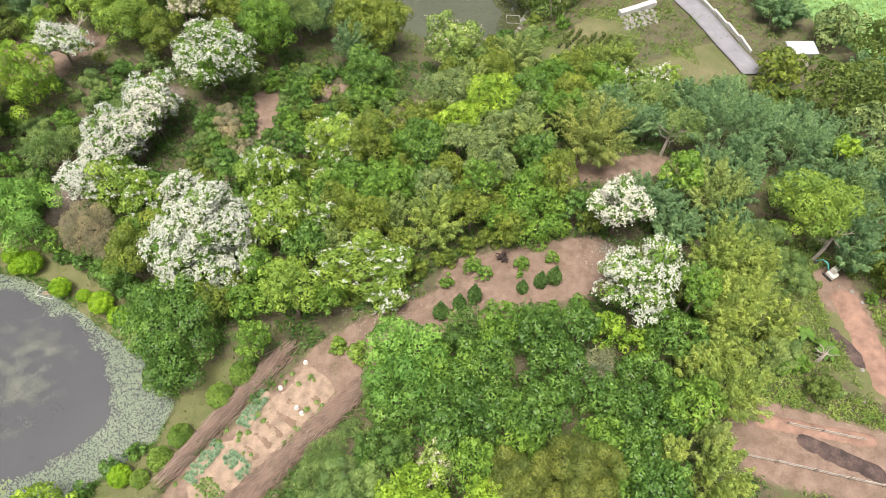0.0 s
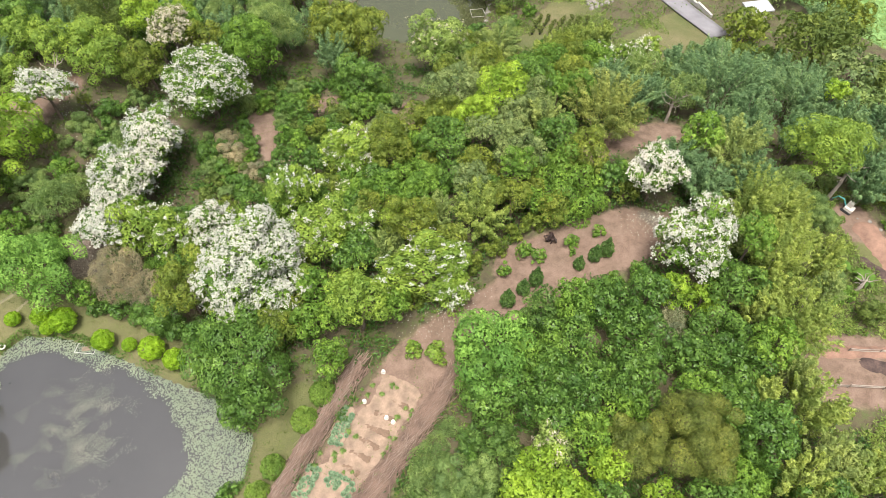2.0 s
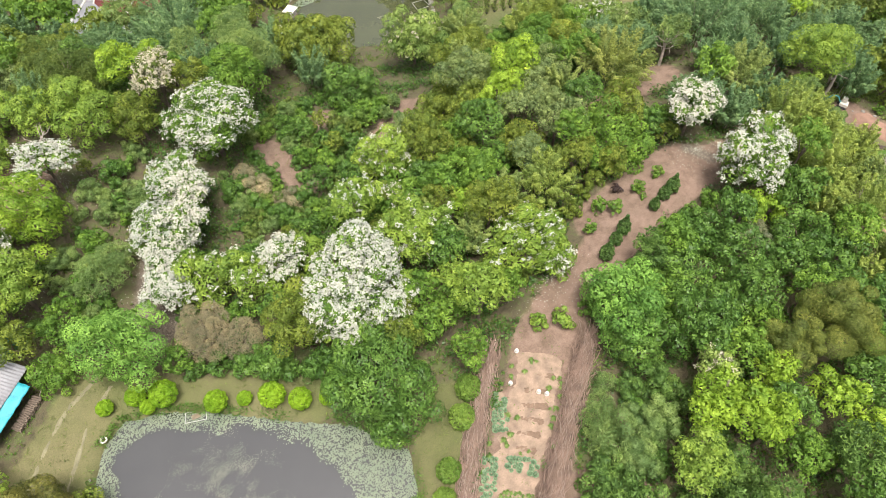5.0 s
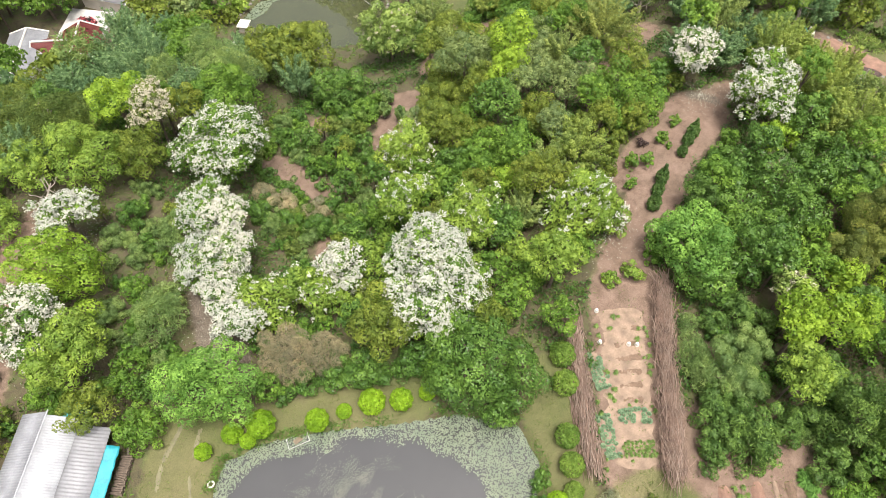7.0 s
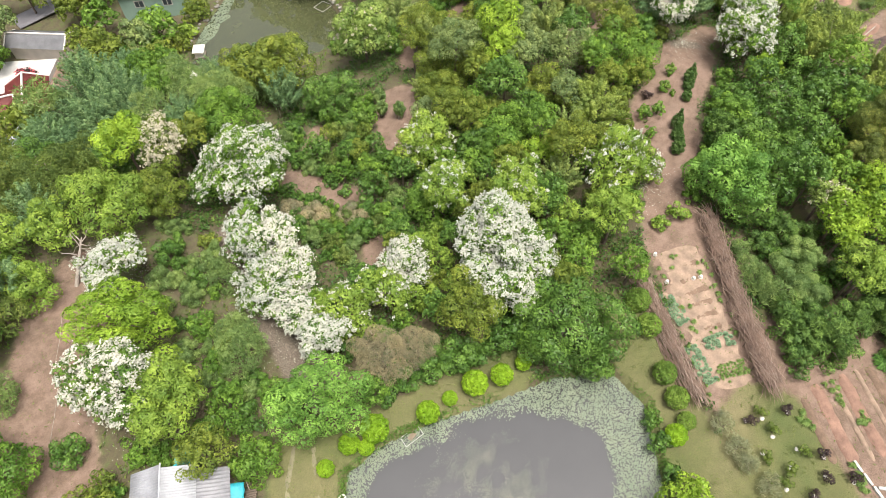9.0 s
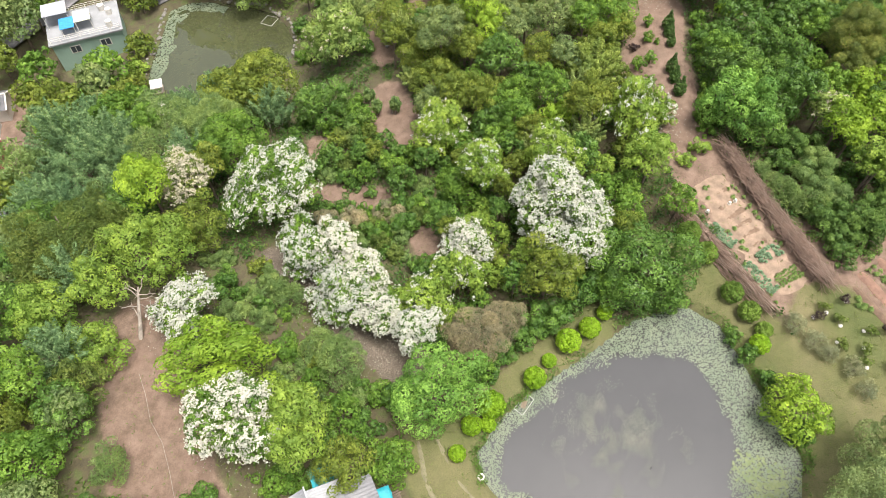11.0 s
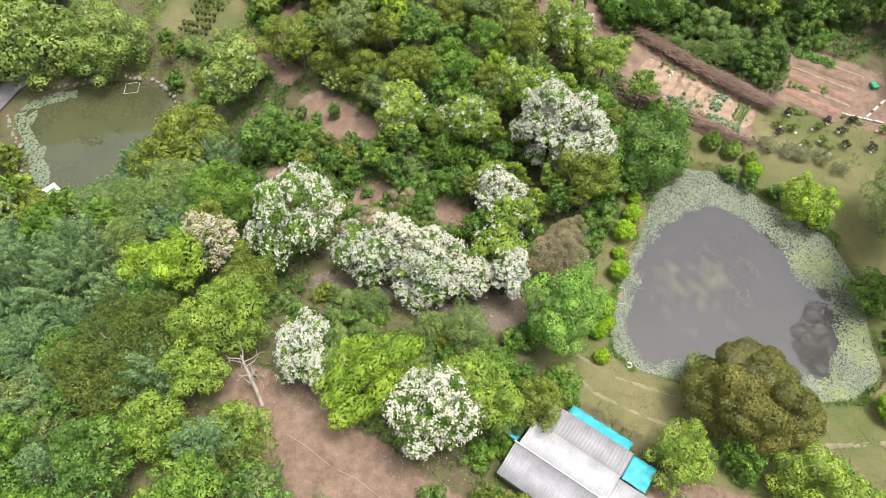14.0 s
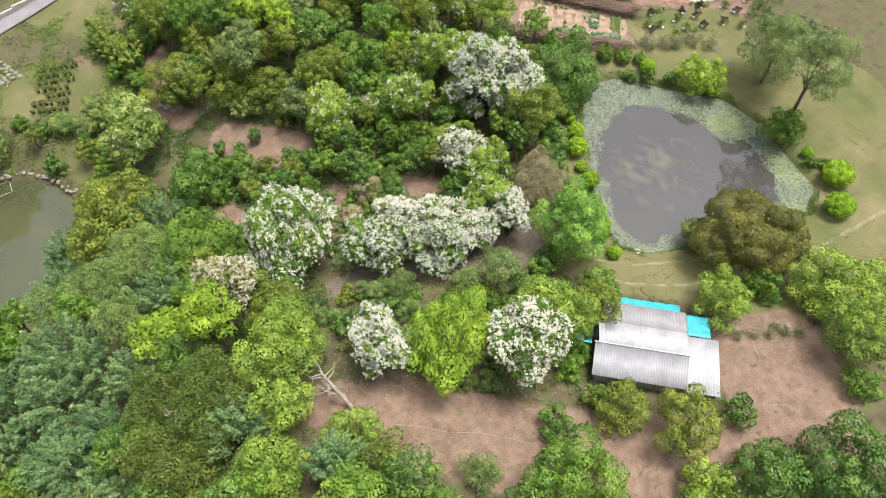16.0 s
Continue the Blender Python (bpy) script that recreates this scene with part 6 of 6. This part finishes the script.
def banana(x, y, r, label):
    rng = fresh()
    thing = thing_at("banana_plant", x, y, label, "plant", "banana plants")
    v, f = tube([(0, 0, -0.15), (0, 0, r * 0.9)], [0.12, 0.08], 7)
    part("stem", mesh_from("stem", v, f), LEAF["bamboo"], thing)
    for k in range(8):
        q = k * 2.4 + rng.normal(0, 0.2)
        o, s = np.array([math.cos(q), math.sin(q), 0]), np.array([-math.sin(q), math.cos(q), 0])
        vs, fs = [], []
        for i in range(6):
            t = i / 5
            c = o * r * t + (0, 0, r * (0.85 + 0.7 * t - 0.95 * t * t))
            w = 0.24 * r * math.sin(math.pi * (0.12 + 0.85 * t))
            vs += [c - s * w - (0, 0, w * 0.3), c, c + s * w - (0, 0, w * 0.3)]
        for i in range(5):
            for j in range(2):
                fs.append((3 * i + j, 3 * i + j + 1, 3 * i + 4 + j, 3 * i + 3 + j))
        part("leaf", mesh_from("leaf", np.array(vs), np.array(fs)), LEAF["broad"], thing)


for x, y, r in ((34.4, 26.6, 1.2), (33.0, 28.2, 1.0), (15.8, 11.0, 1.6), (17.5, 9.8, 1.5), (-25.0, 52.8, 1.2), (-22.4, 50.6, 1.2)):
    banana(x, y, r, "banana plant with broad arching leaves")

# ---- road, plots and buildings below the wood ----
ASPHALT = plain("worn_asphalt", (0.20, 0.19, 0.20), 0.9, 0.15, 0.5, 0, 0.01, 8)


def strip(name, pts, width, mat, lift, label, category):
    vs = []
    for i, (x, y) in enumerate(pts):
        ax, ay = pts[max(0, i - 1)]
        bx, by = pts[min(len(pts) - 1, i + 1)]
        d = math.hypot(bx - ax, by - ay)
        for k in range(5):
            s = (k / 4 - 0.5) * width
            px, py = x - (by - ay) / d * s, y + (bx - ax) / d * s
            vs.append((px, py, float(land(px, py)) + lift))
    fs = [(5 * i + k, 5 * i + k + 1, 5 * i + 6 + k, 5 * i + 5 + k) for i in range(len(pts) - 1) for k in range(4)]
    me = mesh_from(name, np.array(vs), np.array(fs))
    me.materials.append(mat)
    ob = new(name, me)
    ob.modifiers.new("thickness", "SOLIDIFY").thickness = 0.2
    return tagged(ob, label, category, kind="structure")


strip("road", [(43.2, 73.0), (42.6, 76.5), (41.6, 80.5), (40.8, 84.5), (39.8, 88.5), (38.2, 93.0), (36.0, 99.0), (33.0, 107.0), (28.0, 116.0), (18.0, 124.0), (2.0, 129.0), (-20.0, 133.0)], 3.4, ASPHALT, 0.12, "narrow grey asphalt lane", "road")
strip("road", [(8.8, 113.0), (13.5, 110.5), (17.5, 106.0)], 3.2, ASPHALT, 0.12, "narrow grey asphalt lane by the far pond", "road")


def low_wall(pts, h, w, label, mat):
    for k, ((ax, ay), (bx, by)) in enumerate(zip(pts, pts[1:])):
        length, turn = math.hypot(bx - ax, by - ay), math.degrees(math.atan2(by - ay, bx - ax))
        bm = bmesh.new()
        box(bm, -length / 2 - 0.05, length / 2 + 0.05, -w / 2, w / 2, -0.5, h, 0.03)
        me = bpy.data.meshes.new("low_wall")
        bm.to_mesh(me)
        bm.free()
        me.materials.append(mat)
        ob = new("low_wall", me)
        x, y = (ax + bx) / 2, (ay + by) / 2
        ob.matrix_basis = pose(x, y, float(land(x, y)), 0, 0, turn)
        tagged(ob, label, "wall", "low walls")


low_wall([(44.6, 78.8), (43.9, 82.2), (43.0, 85.6), (41.9, 89.2), (40.4, 93.6)], 0.7, 0.35, "low pale concrete wall along the lane", CONCRETE)
low_wall([(27.4, 89.2), (30.4, 90.5), (33.3, 91.8)], 0.9, 0.9, "low white-topped stone wall of a plot", CONCRETE)
rocks([(27.8 + 0.95 * i + 0.3 * (j % 2), 85.2 + 0.85 * j + 0.32 * i) for i in range(6) for j in range(5)], "grey stone in the rubble plot", "plot stones", 0.9, 1.7)
rocks([(5.5, 69.0), (6.8, 69.6), (7.8, 70.3), (8.6, 69.2)], "pale slab beside the earth track", "pale slabs", 1.0, 1.8)


def potted(scale=1.0):
    rng = fresh()
    thing = tagged(new("potted_tree"), "small dark young tree in a nursery row", "plant", "nursery rows")
    c = rng.normal(0, 0.16, (7, 3)) + (0, 0, 0.62)
    (v, f), _, _ = leaves_on(rng, c, np.full(7, 0.24), 0.9, 0.13, 0.07)
    part("foliage", mesh_from("foliage", v, f), LEAF["casuarina"], thing)
    bm = bmesh.new()
    bmesh.ops.create_cone(bm, cap_ends=True, segments=10, radius1=0.17, radius2=0.22, depth=0.34, matrix=Matrix.Translation((0, 0, 0.15)))
    part("pot", bm, RUBBER, thing)
    return thing


nursery = potted()
first = True
rng = np.random.default_rng(31)
for i in range(7):
    for j in range(7):
        x, y = 17.2 + 1.0 * i + 0.45 * j + rng.normal(0, 0.1), 81.2 - 0.62 * i + 0.95 * j * 0.75 + rng.normal(0, 0.1)
        if x > 26 or rng.uniform() < 0.1:
            continue
        m = pose(x, y, float(land(x, y)), 0, 0, rng.uniform(0, 360)) @ Matrix.Scale(rng.uniform(0.6, 1.0), 4)
        if first:
            nursery.matrix_basis, first = m, False
        else:
            copy_thing(nursery, m @ Matrix.Scale(1 / nursery.scale.x, 4))

TILE = plain("dark_red_roof", (0.20, 0.045, 0.04), 0.6, 0.2, 1.0, 0, 0.02, 5)
PLASTER = plain("pale_plaster", (0.60, 0.55, 0.48), 0.9, 0.15, 0.5)
BRICK = plain("brown_brick", (0.30, 0.17, 0.11), 0.9, 0.25, 0.8, 0, 0.01, 9)
MINT = plain("mint_green_render", (0.27, 0.38, 0.31), 0.85, 0.12, 0.4)
DARK_GLASS = plain("dark_window_glass", (0.05, 0.06, 0.07), 0.15)
DECK = plain("grey_roof_terrace", (0.28, 0.28, 0.285), 0.9, 0.15, 0.6)


def slab(thing, name, pts, z0, z1, mat, label="", bevel=0.0):
    """An upright prism over a plan outline, in the thing's own frame."""
    bm = bmesh.new()
    lo, hi = [bm.verts.new((x, y, z0)) for x, y in pts], [bm.verts.new((x, y, z1)) for x, y in pts]
    bm.faces.new(lo[::-1])
    bm.faces.new(hi)
    for k in range(len(pts)):
        j = (k + 1) % len(pts)
        bm.faces.new((lo[k], lo[j], hi[j], hi[k]))
    bmesh.ops.recalc_face_normals(bm, faces=bm.faces[:])
    return part(name, bm, mat, thing, label)


def gable(thing, x0, x1, y0, y1, eave, ridge, mat, over=0.5, thick=0.14):
    """Two roof planes with white verge boards; the ridge runs along x."""
    ym = (y0 + y1) / 2
    for side, ye in ((-1, y0 - over), (1, y1 + over)):
        ze = eave - over * (ridge - eave) / (y1 - ym)
        bm = bmesh.new()
        vs = [bm.verts.new(p) for p in ((x0 - over, ye, ze), (x1 + over, ye, ze), (x1 + over, ym, ridge), (x0 - over, ym, ridge))]
        f = bm.faces.new(vs if side < 0 else vs[::-1])
        bmesh.ops.solidify(bm, geom=[f], thickness=thick)
        part("roof", bm, mat, thing)
        for x in (x0 - over, x1 + over):
            v, f = tube([(x, ye, ze + 0.03), (x, ym, ridge + 0.03)], [0.14, 0.14], 4)
            part("verge_board", mesh_from("verge_board", v, f), WHITE_PAINT, thing, "white verge board")
    v, f = tube([(x0 - over, ym, ridge + 0.05), (x1 + over, ym, ridge + 0.05)], [0.16, 0.16], 6)
    part("ridge", mesh_from("ridge", v, f), WHITE_PAINT, thing, "white ridge line")


def window_on(thing, x, y, z, w, h, facing):
    """A framed window on a wall that faces along y (facing -1 or 1)."""
    bm = bmesh.new()
    box(bm, x - w / 2 - 0.07, x + w / 2 + 0.07, y - 0.05, y + 0.05, z - 0.07, z + h + 0.07, 0.01)
    frame_ob = part("window", bm, WHITE_PAINT, thing, "white framed window")
    for s in (-0.25, 0.25):
        bm = bmesh.new()
        box(bm, x + s * w - w * 0.22, x + s * w + w * 0.22, y + facing * 0.055 - 0.01, y + facing * 0.055 + 0.01, z + 0.03, z + h - 0.03)
        part("pane", bm, DARK_GLASS, frame_ob)


# red-roofed house with its white hall
house = tagged(new("house"), "small brick house with a dark red gabled roof", "house")
house.matrix_basis = pose(-30.4, 112.6, -13.4, 0, 0, 56)
slab(house, "wall", [(-3.0, -2.6), (3.2, -2.6), (3.2, 2.6), (-3.0, 2.6)], -0.8, 3.0, BRICK)
gable(house, -3.0, 3.2, -2.6, 2.6, 3.0, 4.3, TILE)
for x in (-1.4, 1.4):
    window_on(house, x, -2.6, 0.9, 1.2, 1.2, -1)
wing = tagged(new("house"), "low wing with a dark red roof", "house")
wing.matrix_basis = pose(-33.9, 115.0, -13.4, 0, 0, -34)
slab(wing, "wall", [(-2.4, -1.8), (2.4, -1.8), (2.4, 1.8), (-2.4, 1.8)], -0.8, 2.8, BRICK)
gable(wing, -2.4, 2.4, -1.8, 1.8, 2.8, 3.7, TILE, 0.3)
hall = tagged(new("hall"), "long hall with a white sheet-metal roof", "building")
hall.matrix_basis = pose(-38.9, 114.6, -13.4, 0, 0, 56)
slab(hall, "wall", [(-6.8, -2.6), (6.2, -2.6), (6.2, 2.6), (-6.8, 2.6)], -0.8, 3.0, PLASTER)
gable(hall, -6.8, 6.2, -2.6, 2.6, 3.0, 3.8, ROOF_WHITE, 0.4)
annex = tagged(new("annex"), "low annex with a flat white roof", "building")
annex.matrix_basis = pose(-35.5, 105.8, -12.9, 0, 0, 25)
slab(annex, "wall", [(-3.0, -1.4), (3.0, -1.4), (3.0, 1.4), (-3.0, 1.4)], -0.8, 2.6, PLASTER)
slab(annex, "roof", [(-3.3, -1.7), (3.3, -1.7), (3.3, 1.7), (-3.3, 1.7)], 2.6, 2.78, ROOF_WHITE)
barn = tagged(new("barn"), "grey-roofed open barn beside the yard", "building")
barn.matrix_basis = pose(-21.2, 123.4, -13.8, 0, 0, -57)
slab(barn, "wall", [(-4.3, -1.7), (4.3, -1.7), (4.3, 1.7), (-4.3, 1.7)], -0.8, 2.5, PLASTER)
gable(barn, -4.3, 4.3, -1.7, 1.7, 2.5, 3.4, ROOF_GREY, 0.5)
slab(tagged(new("yard_slab"), "pale concrete yard between the buildings", "yard", kind="structure"), "paving", [(-33.5, 119.0), (-26.5, 116.0), (-21.5, 119.8), (-27.0, 126.0)], -14.4, -13.3, CONCRETE)
for x, y, r in ((-28.6, 118.0, 1.4), (-27.0, 119.3, 1.2)):
    tree(x, y, -12.5, r, "purple", "flowering red-pink shrub in the house yard", "garden_shrub", bloom=0.6, petals=plain("pink_red_petal", (0.45, 0.06, 0.08), 0.7), group="shrubs")

# mint-green house with a roof terrace; x runs along its front wall
FX, FY, FT = -4.9, 113.2, math.degrees(math.atan2(-6.0, 5.8))
villa = tagged(new("terrace_house"), "mint-green house with a cluttered grey roof terrace", "house")
villa.matrix_basis = pose(FX, FY, -13.8, 0, 0, FT)
slab(villa, "wall", [(-6.2, 0), (4.0, 0), (4.0, 7.0), (-6.2, 7.0)], -0.8, 5.3, MINT)
slab(villa, "terrace", [(-6.5, -0.35), (4.3, -0.35), (4.3, 7.3), (-6.5, 7.3)], 5.3, 5.55, DECK, "grey concrete roof terrace")
for x, z in ((-2.2, 1.0), (-3.2, 3.3), (1.2, 3.3)):
    window_on(villa, x, 0, z, 1.4, 1.1, -1)
for y in (0.0, 6.9):
    for z in (5.9, 6.2, 6.5):
        v, f = tube([(-6.2, y, z), (4.0, y, z)], [0.03, 0.03], 5)
        part("rail", mesh_from("rail", v, f), WHITE_PAINT, villa, "white metal railing")
    for k in range(8):
        x = -6.1 + k * 1.44
        v, f = tube([(x, y, 5.5), (x, y, 6.55)], [0.03, 0.03], 5)
        part("baluster", mesh_from("baluster", v, f), WHITE_PAINT, villa)
for x0, x1, y0, y1, z, mat, label in ((-6.2, -2.6, 3.6, 6.8, 7.7, ROOF_WHITE, "white sheet roof over the stair"), (-2.0, 0.4, 1.4, 4.2, 7.2, plain("cream_sheet", (0.62, 0.64, 0.50), 0.5), "cream sheet canopy"), (-4.2, -2.1, 0.9, 3.6, 6.9, plain("blue_sheet", (0.05, 0.28, 0.62), 0.5), "bright blue tarpaulin canopy")):
    bm = bmesh.new()
    box(bm, x0, x1, y0, y1, z, z + 0.08, 0.02)
    part("canopy", bm, mat, villa, label)
    for x in (x0 + 0.15, x1 - 0.15):
        for y in (y0 + 0.15, y1 - 0.15):
            v, f = tube([(x, y, 5.5), (x, y, z)], [0.05, 0.05], 6)
            part("post", mesh_from("post", v, f), WHITE_PAINT, villa)
for x, y in ((2.6, 1.2), (2.9, 4.2), (1.9, 5.6)):
    bm = bmesh.new()
    bmesh.ops.create_cone(bm, cap_ends=True, segments=14, radius1=0.45, radius2=0.45, depth=0.9, matrix=Matrix.Translation((x, y, 6.0)))
    part("water_tank", bm, WHITE_PAINT, villa, "round white water tank")
v, f = tube([(2.4, 6.4, 5.5), (1.6, 7.4, 9.0)], [0.06, 0.04], 6)
part("mast", mesh_from("mast", v, f), WHITE_PAINT, villa)

far_hut = thing_at("field_hut", 50.7, 77.2, "small field hut with a white slab roof", "hut")
slab(far_hut, "wall", [(-1.6, -1.0), (1.6, -1.0), (1.6, 1.0), (-1.6, 1.0)], -0.6, 2.4, PLASTER)
slab(far_hut, "roof", [(-2.0, -1.35), (2.0, -1.35), (2.0, 1.35), (-2.0, 1.35)], 2.4, 2.58, ROOF_WHITE)

# ring and odds at the pond's edge
bm = bmesh.new()
ring = [(0.24, 0.0), (0.32, 0.06), (0.24, 0.12), (0.16, 0.06)]
vv = [[bm.verts.new((r * math.cos(6.283 * k / 18), r * math.sin(6.283 * k / 18), z)) for r, z in ring] for k in range(18)]
for k in range(18):
    for j in range(4):
        bm.faces.new((vv[k][j], vv[(k + 1) % 18][j], vv[(k + 1) % 18][(j + 1) % 4], vv[k][(j + 1) % 4]))
me = bpy.data.meshes.new("tyre")
bm.to_mesh(me)
bm.free()
me.materials.append(WHITE_PAINT)
tyre = new("tyre", me)
tyre.location = on_land(-47.6, 36.0, 0.02)
tagged(tyre, "old white-painted tyre on the pond bank", "tyre")
